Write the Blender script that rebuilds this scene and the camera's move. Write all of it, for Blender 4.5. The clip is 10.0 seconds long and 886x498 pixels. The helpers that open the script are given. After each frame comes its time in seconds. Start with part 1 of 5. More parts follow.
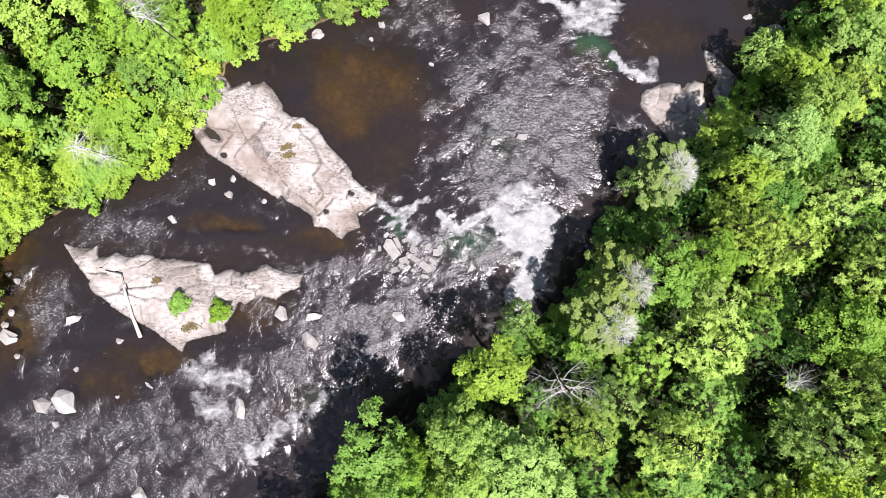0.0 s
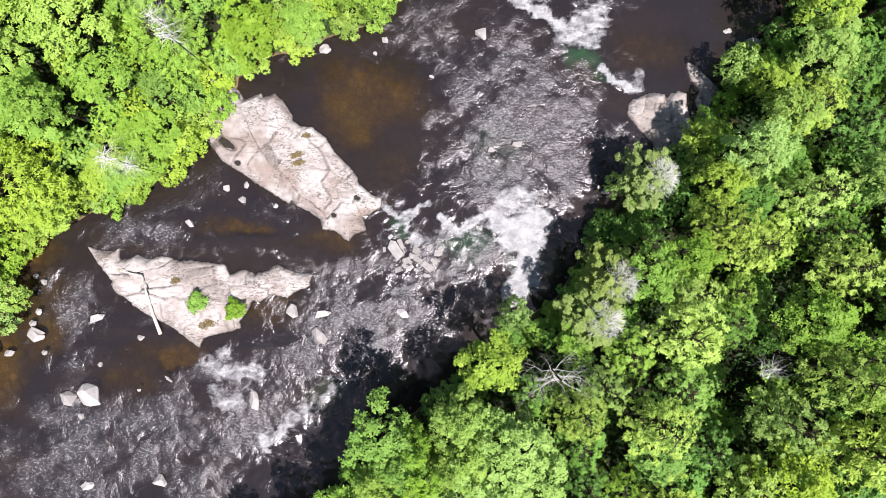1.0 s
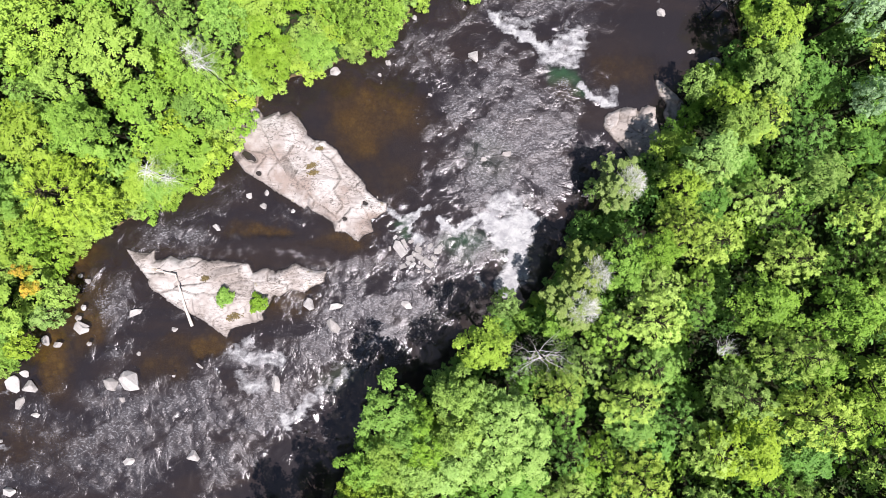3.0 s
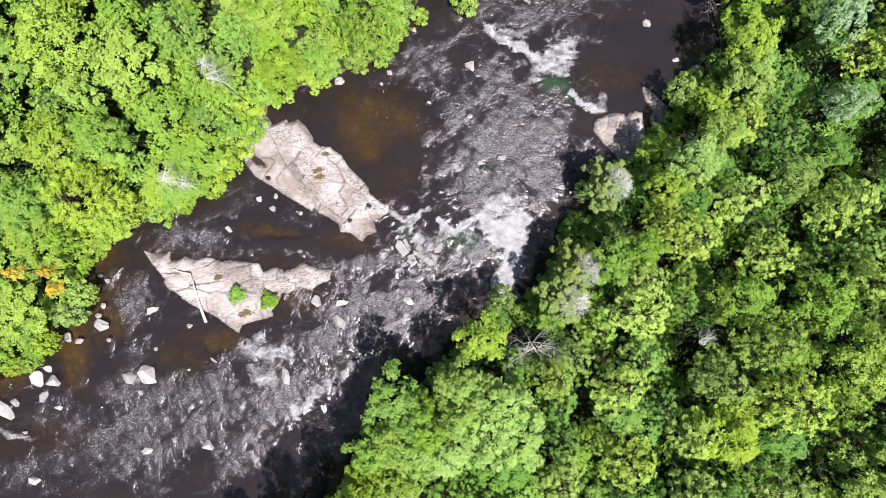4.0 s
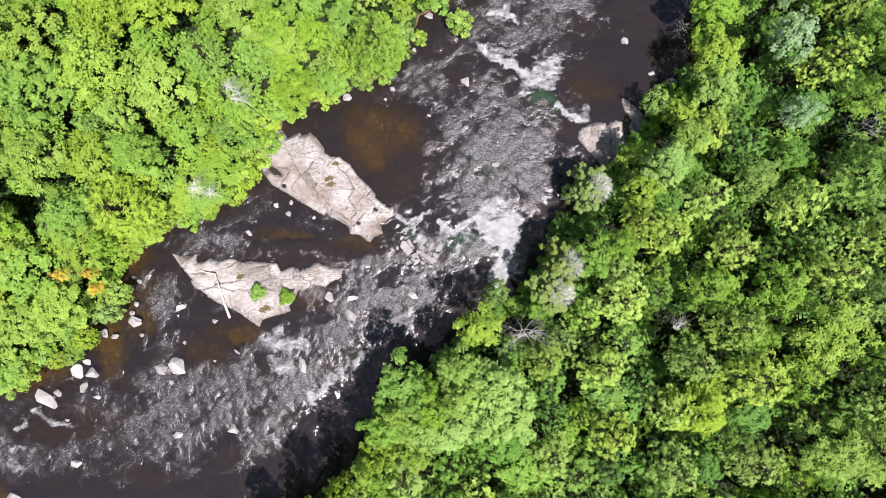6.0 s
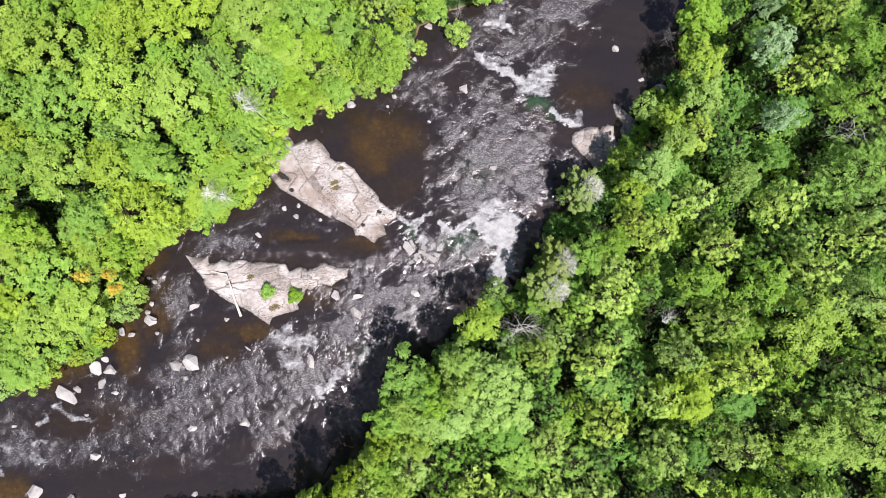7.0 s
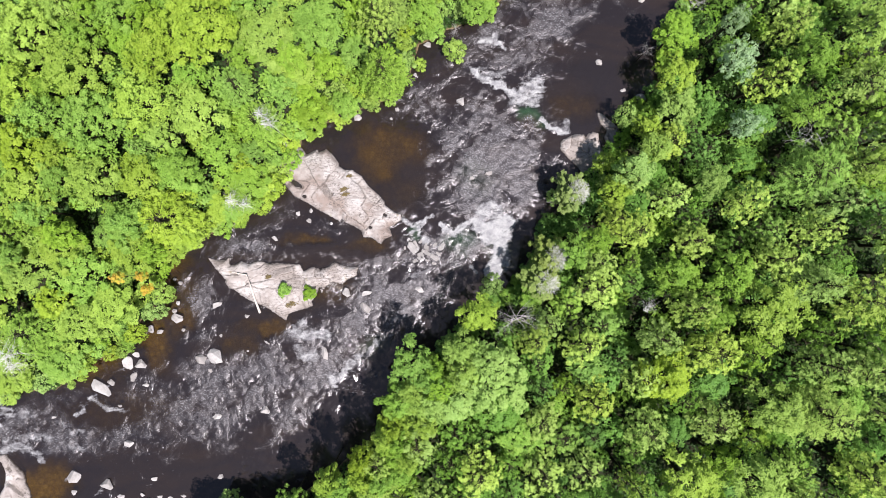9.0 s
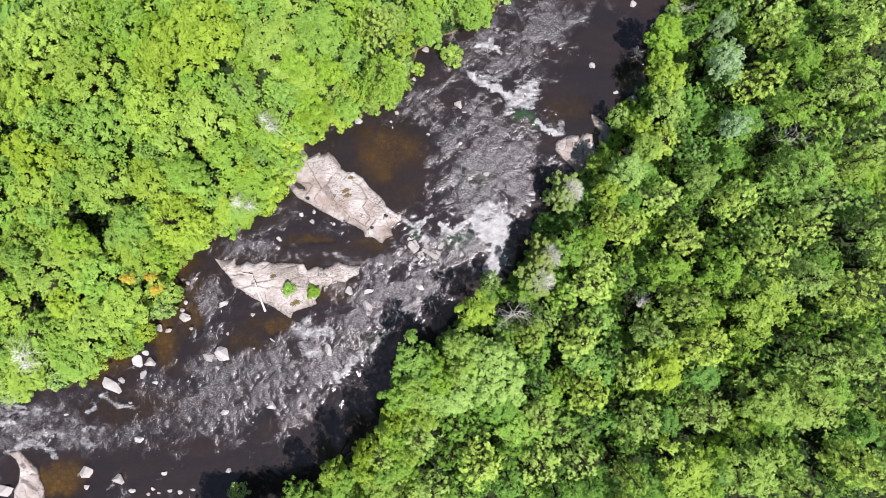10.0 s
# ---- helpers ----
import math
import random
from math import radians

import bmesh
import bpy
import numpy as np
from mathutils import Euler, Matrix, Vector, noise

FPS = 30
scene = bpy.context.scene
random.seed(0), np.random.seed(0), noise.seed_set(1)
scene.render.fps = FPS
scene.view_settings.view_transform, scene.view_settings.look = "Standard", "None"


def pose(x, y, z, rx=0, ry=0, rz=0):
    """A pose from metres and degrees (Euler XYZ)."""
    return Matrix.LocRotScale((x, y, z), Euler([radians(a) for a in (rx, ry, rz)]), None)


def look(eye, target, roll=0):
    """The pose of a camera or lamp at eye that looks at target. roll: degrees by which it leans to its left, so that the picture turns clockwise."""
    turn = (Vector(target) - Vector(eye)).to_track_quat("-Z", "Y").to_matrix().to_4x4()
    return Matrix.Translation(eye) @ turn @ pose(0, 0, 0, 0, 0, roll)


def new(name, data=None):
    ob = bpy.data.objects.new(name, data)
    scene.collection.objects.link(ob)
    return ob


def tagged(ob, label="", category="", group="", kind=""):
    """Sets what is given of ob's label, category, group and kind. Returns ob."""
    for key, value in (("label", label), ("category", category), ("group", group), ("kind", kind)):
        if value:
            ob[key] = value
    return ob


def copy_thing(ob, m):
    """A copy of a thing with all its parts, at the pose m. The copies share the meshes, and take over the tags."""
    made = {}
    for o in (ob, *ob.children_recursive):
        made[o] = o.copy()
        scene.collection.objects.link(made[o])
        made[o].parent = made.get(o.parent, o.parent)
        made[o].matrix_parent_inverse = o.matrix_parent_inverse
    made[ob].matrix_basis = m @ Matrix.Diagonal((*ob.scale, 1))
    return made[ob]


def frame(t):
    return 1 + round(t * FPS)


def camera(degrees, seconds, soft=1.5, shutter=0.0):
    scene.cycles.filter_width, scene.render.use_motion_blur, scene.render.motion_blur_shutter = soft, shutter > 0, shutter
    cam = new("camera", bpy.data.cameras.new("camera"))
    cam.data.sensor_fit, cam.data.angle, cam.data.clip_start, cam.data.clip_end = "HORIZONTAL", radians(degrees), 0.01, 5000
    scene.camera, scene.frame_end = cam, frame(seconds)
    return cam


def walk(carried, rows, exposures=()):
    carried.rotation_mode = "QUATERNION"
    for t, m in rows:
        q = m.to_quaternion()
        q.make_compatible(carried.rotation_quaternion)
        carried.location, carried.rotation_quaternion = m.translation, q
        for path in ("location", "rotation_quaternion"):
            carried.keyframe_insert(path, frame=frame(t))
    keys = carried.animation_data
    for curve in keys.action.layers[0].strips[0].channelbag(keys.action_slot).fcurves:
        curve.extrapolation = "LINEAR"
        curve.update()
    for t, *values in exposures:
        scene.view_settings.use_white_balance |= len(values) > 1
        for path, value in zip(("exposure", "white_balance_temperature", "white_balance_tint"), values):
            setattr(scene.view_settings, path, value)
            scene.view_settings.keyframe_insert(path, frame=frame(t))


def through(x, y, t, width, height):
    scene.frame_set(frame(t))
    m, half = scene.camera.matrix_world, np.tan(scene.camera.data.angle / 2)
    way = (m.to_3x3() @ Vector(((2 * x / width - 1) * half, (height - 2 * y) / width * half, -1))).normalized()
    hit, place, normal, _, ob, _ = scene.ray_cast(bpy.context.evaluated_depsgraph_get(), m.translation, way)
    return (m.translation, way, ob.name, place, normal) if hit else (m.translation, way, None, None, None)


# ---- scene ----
cam = camera(72.0, 10.0, soft=0.6)

# The drone climbs straight up, looking down, and turns slowly.
PATH = [
    (0, 0.146, -0.070, 44.991, 0.060, 0.355, 0.235),
    (0.5, 0.034, 0.026, 46.404, -0.008, 0.252, 0.065),
    (1, -0.038, 0.078, 48.045, -0.059, 0.169, -0.092),
    (1.5, -0.079, 0.096, 49.480, -0.094, 0.102, -0.254),
    (2, -0.097, 0.087, 51.205, -0.115, 0.050, -0.425),
    (2.5, -0.099, 0.057, 52.660, -0.124, 0.012, -0.590),
    (4, -0.076, -0.096, 57.385, -0.095, -0.040, -1.189),
    (4.5, -0.073, -0.154, 58.795, -0.072, -0.042, -1.399),
    (5, -0.077, -0.209, 60.306, -0.047, -0.039, -1.630),
    (5.5, -0.090, -0.259, 61.820, -0.020, -0.033, -1.850),
    (7, -0.185, -0.371, 66.366, 0.050, -0.015, -2.546),
    (7.5, -0.231, -0.395, 67.912, 0.064, -0.014, -2.781),
    (8, -0.280, -0.415, 69.430, 0.071, -0.019, -3.012),
    (8.5, -0.327, -0.431, 70.930, 0.067, -0.032, -3.240),
    (9, -0.367, -0.449, 72.450, 0.053, -0.053, -3.498),
    (9.5, -0.395, -0.470, 73.730, 0.026, -0.086, -3.747),
    (10, -0.403, -0.500, 74.670, -0.017, -0.130, -3.997),
]
walk(cam, [(t, pose(x, y, z, rx, ry, rz)) for t, x, y, z, rx, ry, rz in PATH], [(0, 1.40), (4, 1.31), (10, 1.20)])

# ---- light ----
SUN_AZ, SUN_EL = math.atan2(0.56, -0.83), radians(67.5)   # clockwise from +y
world = bpy.data.worlds.new("sky")
scene.world = world
world.use_nodes = True
wn = world.node_tree
sky = wn.nodes.new("ShaderNodeTexSky")
sky.sky_type, sky.sun_disc = "NISHITA", False
sky.sun_elevation, sky.sun_rotation = SUN_EL, SUN_AZ
wn.links.new(sky.outputs[0], wn.nodes["Background"].inputs[0])
wn.nodes["Background"].inputs[1].default_value = 0.06
sun = new("sun", bpy.data.lights.new("sun", "SUN"))
sun.data.energy, sun.data.angle, sun.data.color = 5.0, radians(0.6), (1.0, 0.95, 0.965)
sx, sy = math.sin(SUN_AZ) * math.cos(SUN_EL), math.cos(SUN_AZ) * math.cos(SUN_EL)
sun.matrix_world = look((60 * sx, 60 * sy, 60 * math.sin(SUN_EL)), (0, 0, 0))


# ---- materials ----
class Nodes:
    """A small helper to write node materials."""

    def __init__(self, name):
        self.mat = bpy.data.materials.new(name)
        self.mat.use_nodes = True
        self.tree = self.mat.node_tree
        self.tree.nodes.clear()
        self.out = self.tree.nodes.new("ShaderNodeOutputMaterial")

    def add(self, kind, ins=None, **props):
        n = self.tree.nodes.new("ShaderNode" + kind)
        for k, v in props.items():
            setattr(n, k, v)
        for k, v in (ins or {}).items():
            if isinstance(v, bpy.types.NodeSocket):
                self.tree.links.new(v, n.inputs[k])
            else:
                n.inputs[k].default_value = v
        return n

    def coords(self, scale=(1, 1, 1), turn=0.0):
        tc = self.add("TexCoord")
        return self.add("Mapping", {0: tc.outputs["Object"], "Scale": scale, "Rotation": (0, 0, turn)}).outputs[0]

    def noise(self, vec, scale, detail=4.0, rough=0.55, warp=0.0):
        return self.add("TexNoise", {"Vector": vec, "Scale": scale, "Detail": detail, "Roughness": rough, "Distortion": warp}).outputs[0]

    def ramp(self, fac, stops):
        n = self.add("ValToRGB", {0: fac})
        r = n.color_ramp
        while len(r.elements) < len(stops):
            r.elements.new(0.5)
        for e, (p, c) in zip(r.elements, stops):
            e.position = p
            e.color = (*c, 1) if isinstance(c, tuple) else (c, c, c, 1)
        return n.outputs[0]

    def mix(self, fac, a, b, blend="MIX"):
        n = self.add("Mix", data_type="RGBA", blend_type=blend)
        for sock, v in ((n.inputs[0], fac), (n.inputs[6], a), (n.inputs[7], b)):
            if isinstance(v, bpy.types.NodeSocket):
                self.tree.links.new(v, sock)
            else:
                sock.default_value = (*v, 1) if isinstance(v, tuple) else v
        return n.outputs[2]

    def calc(self, op, a, b=0.0, c=0.0, clamp=False):
        n = self.add("Math", operation=op, use_clamp=clamp)
        for i, v in enumerate((a, b, c)):
            if isinstance(v, bpy.types.NodeSocket):
                self.tree.links.new(v, n.inputs[i])
            else:
                n.inputs[i].default_value = v
        return n.outputs[0]

    def bump(self, height, strength, dist):
        return self.add("Bump", {"Height": height, "Strength": strength, "Distance": dist}).outputs[0]

    def attr(self, name):
        return self.add("Attribute", attribute_name=name).outputs["Fac"]

    def done(self, shader):
        self.tree.links.new(shader, self.out.inputs[0])
        return self.mat


def leaf_material(name, dark, light, tip, through=0.27, glow_tint=(0.36, 0.45, 0.085)):
    """Leaves: the colour goes from leaf to leaf and from tree to tree."""
    m = Nodes(name)
    leaf = m.add("NewGeometry").outputs["Random Per Island"]
    tree = m.add("ObjectInfo").outputs["Random"]
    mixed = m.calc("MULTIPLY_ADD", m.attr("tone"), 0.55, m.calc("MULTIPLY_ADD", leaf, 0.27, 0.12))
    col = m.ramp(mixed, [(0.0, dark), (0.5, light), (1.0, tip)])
    patch = m.noise(m.coords(), 0.55, 3)
    col = m.mix(m.ramp(patch, [(0.35, 0.0), (0.7, 0.55)]), col, light)
    hsv = m.add("HueSaturation", {"Color": col, "Hue": m.calc("MULTIPLY_ADD", tree, 0.016, 0.493),
                                  "Saturation": m.calc("MULTIPLY_ADD", tree, -0.12, 1.06),
                                  "Value": m.calc("MULTIPLY_ADD", m.calc("FRACT", m.calc("MULTIPLY", tree, 7.3)), 0.28, 0.87)}).outputs[0]
    skin = m.add("BsdfPrincipled", {"Base Color": hsv, "Roughness": 0.6, "Specular IOR Level": 0.15})
    glow = m.add("BsdfTranslucent", {"Color": m.mix(0.5, hsv, glow_tint)})
    return m.done(m.add("MixShader", {0: through, 1: skin.outputs[0], 2: glow.outputs[0]}).outputs[0])


LEAF = {
    "mid": leaf_material("leaf_green", (0.026, 0.065, 0.011), (0.15, 0.27, 0.037), (0.25, 0.365, 0.07), 0.3),
    "bright": leaf_material("leaf_bright_green", (0.034, 0.07, 0.009), (0.19, 0.285, 0.035), (0.32, 0.42, 0.08)),
    "yellow": leaf_material("leaf_yellow_green", (0.05, 0.095, 0.017), (0.245, 0.35, 0.062), (0.345, 0.455, 0.11), 0.3),
    "olive": leaf_material("leaf_olive", (0.05, 0.095, 0.022), (0.19, 0.295, 0.062), (0.29, 0.39, 0.11), 0.3),
    "pale": leaf_material("leaf_pale_blue_green", (0.1, 0.18, 0.075), (0.2, 0.3, 0.14), (0.34, 0.43, 0.26)),
    # Darker green that puts shade into low trees and bank bushes.
    "dark": leaf_material("leaf_shaded_green", (0.03, 0.08, 0.012), (0.085, 0.18, 0.026), (0.15, 0.26, 0.046)),
    "autumn": leaf_material("leaf_orange", (0.24, 0.3, 0.03), (0.38, 0.33, 0.05), (0.48, 0.22, 0.06), 0.25, (0.5, 0.3, 0.05)),
    "forest": leaf_material("leaf_forest_green", (0.022, 0.055, 0.007), (0.15, 0.26, 0.032), (0.27, 0.39, 0.075)),
    "cedar": leaf_material("leaf_grey_olive", (0.045, 0.07, 0.016), (0.165, 0.225, 0.056), (0.29, 0.35, 0.12)),
    # Undergrowth green is near black, with the forest's shade in the colour.
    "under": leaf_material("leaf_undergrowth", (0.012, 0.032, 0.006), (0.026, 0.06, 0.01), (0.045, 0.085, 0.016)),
}


def bark_material(name, a, b):
    m = Nodes(name)
    v = m.coords((1, 1, 0.25))
    n = m.noise(v, 9, 6, 0.65)
    col = m.mix(m.ramp(n, [(0.3, 0.0), (0.7, 1.0)]), a, b)
    return m.done(m.add("BsdfPrincipled", {"Base Color": col, "Roughness": 0.9, "Specular IOR Level": 0.1, "Normal": m.bump(n, 0.6, 0.03)}).outputs[0])


BARK = bark_material("bark", (0.014, 0.012, 0.007), (0.036, 0.03, 0.018))
DEADWOOD = bark_material("weathered_deadwood", (0.26, 0.24, 0.22), (0.44, 0.42, 0.39))
TWIG = bark_material("bleached_twig", (0.33, 0.32, 0.295), (0.5, 0.49, 0.46))
DRIFTWOOD = bark_material("bleached_driftwood", (0.33, 0.29, 0.25), (0.44, 0.4, 0.36))


def rock_material(name, turn, pink):
    """Bleached granite: smooth pale faces, a field of speckled lichen, rust, thin cracks, and a wet dark foot."""
    m = Nodes(name)
    v, streak = m.coords(), m.coords((0.3, 1.6, 1), turn)
    big, mid, fine = m.noise(v, 0.4, 4, 0.6), m.noise(v, 2.2, 5, 0.65), m.noise(v, 11, 5, 0.7)
    lines = m.noise(streak, 1.1, 6, 0.62, 0.9)
    col = m.ramp(big, [(0.38, pink), (0.5, (0.235, 0.206, 0.19)), (0.64, (0.3, 0.277, 0.263))])
    col = m.mix(m.ramp(mid, [(0.32, 0.6), (0.48, 0.0)]), col, (0.135, 0.112, 0.098))
    col = m.mix(m.ramp(lines, [(0.36, 0.6), (0.46, 0.0)]), col, (0.12, 0.1, 0.09))
    flecks = m.noise(m.coords((1.0, 2.0, 1), turn), 3.6, 6, 0.7, 0.6)
    lichen = m.calc("MULTIPLY", m.ramp(m.noise(v, 0.33, 3, 0.55, 0.3), [(0.46, 0.0), (0.56, 1.0)]), m.ramp(flecks, [(0.42, 1.0), (0.48, 0.0)]))
    col = m.mix(m.calc("MULTIPLY", lichen, 0.82), col, (0.07, 0.058, 0.052))
    moss = m.calc("MULTIPLY", m.ramp(m.noise(v, 0.8, 3, 0.5), [(0.68, 0.0), (0.73, 1.0)]), m.ramp(fine, [(0.4, 0.0), (0.55, 1.0)]))
    col = m.mix(m.calc("MULTIPLY", moss, 0.7), col, (0.13, 0.095, 0.025))
    # Darker along the cracks between plates, broken up by noise.
    crack_dark = m.calc("MULTIPLY", m.attr("crack"), m.ramp(mid, [(0.36, 0.15), (0.56, 0.9)]))
    col = m.mix(crack_dark, col, (0.05, 0.04, 0.034))
    z = m.add("SeparateXYZ", {0: v}).outputs[2]
    wet = m.ramp(m.calc("ADD", z, m.calc("MULTIPLY", mid, 0.12)), [(0.13, 1.0), (0.2, 0.0)])
    col = m.mix(m.calc("MULTIPLY", wet, 0.85), col, (0.05, 0.04, 0.033))
    h = m.calc("ADD", m.calc("MULTIPLY", lines, 0.35), m.calc("ADD", m.calc("MULTIPLY", fine, 0.25), m.calc("MULTIPLY", mid, 0.4)))
    return m.done(m.add("BsdfPrincipled", {"Base Color": col, "Roughness": 0.85, "Specular IOR Level": 0.25, "Normal": m.bump(h, 0.45, 0.05)}).outputs[0])


ROCK_ALONG = rock_material("bleached_granite", radians(40), (0.175, 0.138, 0.12))
ROCK_FLAT = rock_material("bleached_granite_level", radians(-10), (0.182, 0.156, 0.141))


def plain_material(name, a, b, rough, scale=6.0):
    m = Nodes(name)
    n = m.noise(m.coords(), scale, 4)
    return m.done(m.add("BsdfPrincipled", {"Base Color": m.mix(n, a, b), "Roughness": rough}).outputs[0])


PUDDLE = plain_material("puddle_water", (0.012, 0.01, 0.009), (0.03, 0.024, 0.02), 0.06)
MOSS = plain_material("dry_moss", (0.06, 0.045, 0.018), (0.13, 0.095, 0.035), 0.95)


def boulder_material(name, dark, light, rough):
    m = Nodes(name)
    v = m.coords()
    rnd = m.add("ObjectInfo").outputs["Random"]
    a, b = m.noise(v, 1.4, 5, 0.6), m.noise(v, 12, 5, 0.7)
    col = m.ramp(a, [(0.3, dark), (0.6, light)])
    col = m.mix(m.ramp(b, [(0.33, 0.6), (0.46, 0.0)]), col, (0.12, 0.108, 0.098))
    col = m.mix(m.calc("MULTIPLY", rnd, 0.55), col, (0.14, 0.122, 0.112))
    return m.done(m.add("BsdfPrincipled", {"Base Color": col, "Roughness": rough, "Specular IOR Level": 0.25, "Normal": m.bump(b, 0.6, 0.05)}).outputs[0])


BOULDER = boulder_material("boulder_stone", (0.23, 0.214, 0.205), (0.32, 0.303, 0.292), 0.85)
WET_STONE = boulder_material("wet_stone", (0.16, 0.15, 0.144), (0.25, 0.238, 0.23), 0.6)


def ground_material():
    """Leaf litter and moss on the banks, rusty silt and cobbles on the river bed."""
    m = Nodes("forest_floor_and_river_bed")
    v = m.coords()
    n1, n2 = m.noise(v, 0.35, 5, 0.6), m.noise(v, 5, 6, 0.7)
    # Litter is near black: the shade of the gaps is put into it.
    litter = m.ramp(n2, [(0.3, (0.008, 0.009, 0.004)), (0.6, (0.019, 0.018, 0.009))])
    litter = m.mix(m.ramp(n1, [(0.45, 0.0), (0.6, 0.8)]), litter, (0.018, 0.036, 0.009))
    cob = m.add("TexVoronoi", {"Vector": v, "Scale": 1.5, "Randomness": 1.0})
    bed = m.ramp(m.noise(v, 0.45, 4, 0.6), [(0.3, (0.085, 0.062, 0.032)), (0.55, (0.16, 0.122, 0.058)), (0.75, (0.25, 0.20, 0.10))])
    bed = m.mix(m.ramp(cob.outputs["Distance"], [(0.25, 0.0), (0.6, 0.7)]), bed, (0.06, 0.04, 0.022))
    bed = m.mix(0.35, bed, m.ramp(n2, [(0.35, (0.05, 0.034, 0.016)), (0.7, (0.26, 0.19, 0.09))]))
    z = m.add("SeparateXYZ", {0: v}).outputs[2]
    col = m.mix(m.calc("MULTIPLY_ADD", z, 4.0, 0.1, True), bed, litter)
    return m.done(m.add("BsdfPrincipled", {"Base Color": col, "Roughness": 0.95, "Specular IOR Level": 0.15, "Normal": m.bump(n2, 0.7, 0.1)}).outputs[0])


GROUND = ground_material()


def water_material():
    """Tea-coloured water: clear over the shallows, dark over the deeps, wrinkled in the riffles, white where it breaks."""
    m = Nodes("river_water")
    v = m.coords()
    along = m.coords((0.55, 1.5, 1), radians(-35))
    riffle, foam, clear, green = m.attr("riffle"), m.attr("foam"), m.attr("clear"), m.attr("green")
    chop = m.coords((0.85, 1.45, 1), radians(20))
    patch = m.noise(v, 0.5, 5, 0.65, 0.8)
    dens = m.calc("ADD", m.calc("MULTIPLY_ADD", patch, 3.2, -1.55), m.calc("MULTIPLY_ADD", riffle, 1.6, -0.5), 0, True)
    lump = m.noise(chop, 4.8, 3, 0.55, 0.1)
    n2 = m.noise(m.coords((1.0, 1.35, 1), radians(55)), 1.5, 2, 0.5, 0.15)
    h = m.calc("MULTIPLY_ADD", n2, 0.3, m.calc("MULTIPLY", lump, 0.27))
    h = m.calc("MULTIPLY", h, m.calc("MULTIPLY_ADD", dens, 0.5, 0.006))
    nrm = m.bump(m.calc("ADD", h, m.calc("MULTIPLY", m.noise(v, 0.7, 2), 0.02)), 1.0, 0.5)
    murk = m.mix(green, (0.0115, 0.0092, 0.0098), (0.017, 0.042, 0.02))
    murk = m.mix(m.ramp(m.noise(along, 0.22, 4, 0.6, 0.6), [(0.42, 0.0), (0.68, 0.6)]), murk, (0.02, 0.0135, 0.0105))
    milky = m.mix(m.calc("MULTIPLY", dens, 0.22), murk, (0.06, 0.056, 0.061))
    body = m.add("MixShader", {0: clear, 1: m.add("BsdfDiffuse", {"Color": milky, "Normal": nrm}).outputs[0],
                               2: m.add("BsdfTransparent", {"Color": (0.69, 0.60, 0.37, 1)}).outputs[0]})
    gloss = m.add("BsdfGlossy", {"Color": (1, 0.96, 1, 1), "Roughness": m.calc("MULTIPLY_ADD", dens, 0.29, 0.13), "Normal": nrm})
    fres = m.add("Fresnel", {"IOR": 1.41, "Normal": nrm})
    wet = m.add("MixShader", {0: fres.outputs[0], 1: body.outputs[0], 2: gloss.outputs[0]})
    f1, f2 = m.noise(along, 0.9, 5, 0.6, 0.9), m.noise(v, 2.2, 4, 0.6, 0.5)
    lace = m.calc("MULTIPLY_ADD", m.calc("ADD", m.calc("MULTIPLY", f1, 0.55), m.calc("MULTIPLY", f2, 0.45)), 6.0, -3.0)
    froth = m.calc("MULTIPLY", m.calc("ADD", m.calc("MULTIPLY_ADD", foam, 1.75, lace), -0.8), 0.75, 0, True)
    # Pale flecks on the riffles: bits of froth, and glints painted into the colour.
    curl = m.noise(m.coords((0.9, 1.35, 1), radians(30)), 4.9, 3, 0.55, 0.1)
    foam_glint = m.calc("ADD", m.calc("MULTIPLY_ADD", curl, 3.0, -1.5), m.calc("MULTIPLY_ADD", dens, 0.55, -0.58))
    foam_glint = m.calc("MULTIPLY", m.calc("MULTIPLY", foam_glint, 2.4, 0, True), 0.7)
    fac = m.calc("MAXIMUM", froth, foam_glint)
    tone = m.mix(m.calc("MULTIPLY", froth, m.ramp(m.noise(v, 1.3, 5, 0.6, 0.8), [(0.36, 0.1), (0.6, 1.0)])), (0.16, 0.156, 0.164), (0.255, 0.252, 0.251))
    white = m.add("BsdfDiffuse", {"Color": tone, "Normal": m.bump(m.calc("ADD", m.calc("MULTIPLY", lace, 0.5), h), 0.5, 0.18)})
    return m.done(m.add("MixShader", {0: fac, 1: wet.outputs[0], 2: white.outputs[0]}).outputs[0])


WATER = water_material()

# ---- the lie of the land ----
LEFT_BANK = [(-66.5, -14.2), (-55.5, -14.1), (-47.2, -14.1), (-43.9, -12.3), (-40.5, -10.3), (-37.9, -7.8), (-35.1, -5.3), (-34.2, -2.6), (-32.5, 0.3), (-28.7, 2.6), (-24.4, 4.7), (-20.8, 6.4), (-18.9, 9.2), (-18.4, 12.7), (-15.4, 14.5), (-11.8, 15.9), (-9.0, 17.1), (-5.5, 17.5), (-3.1, 20.5), (-1.9, 23.8), (2.0, 25.6), (7.0, 27.5), (9.9, 30.0), (13.8, 35.3)]
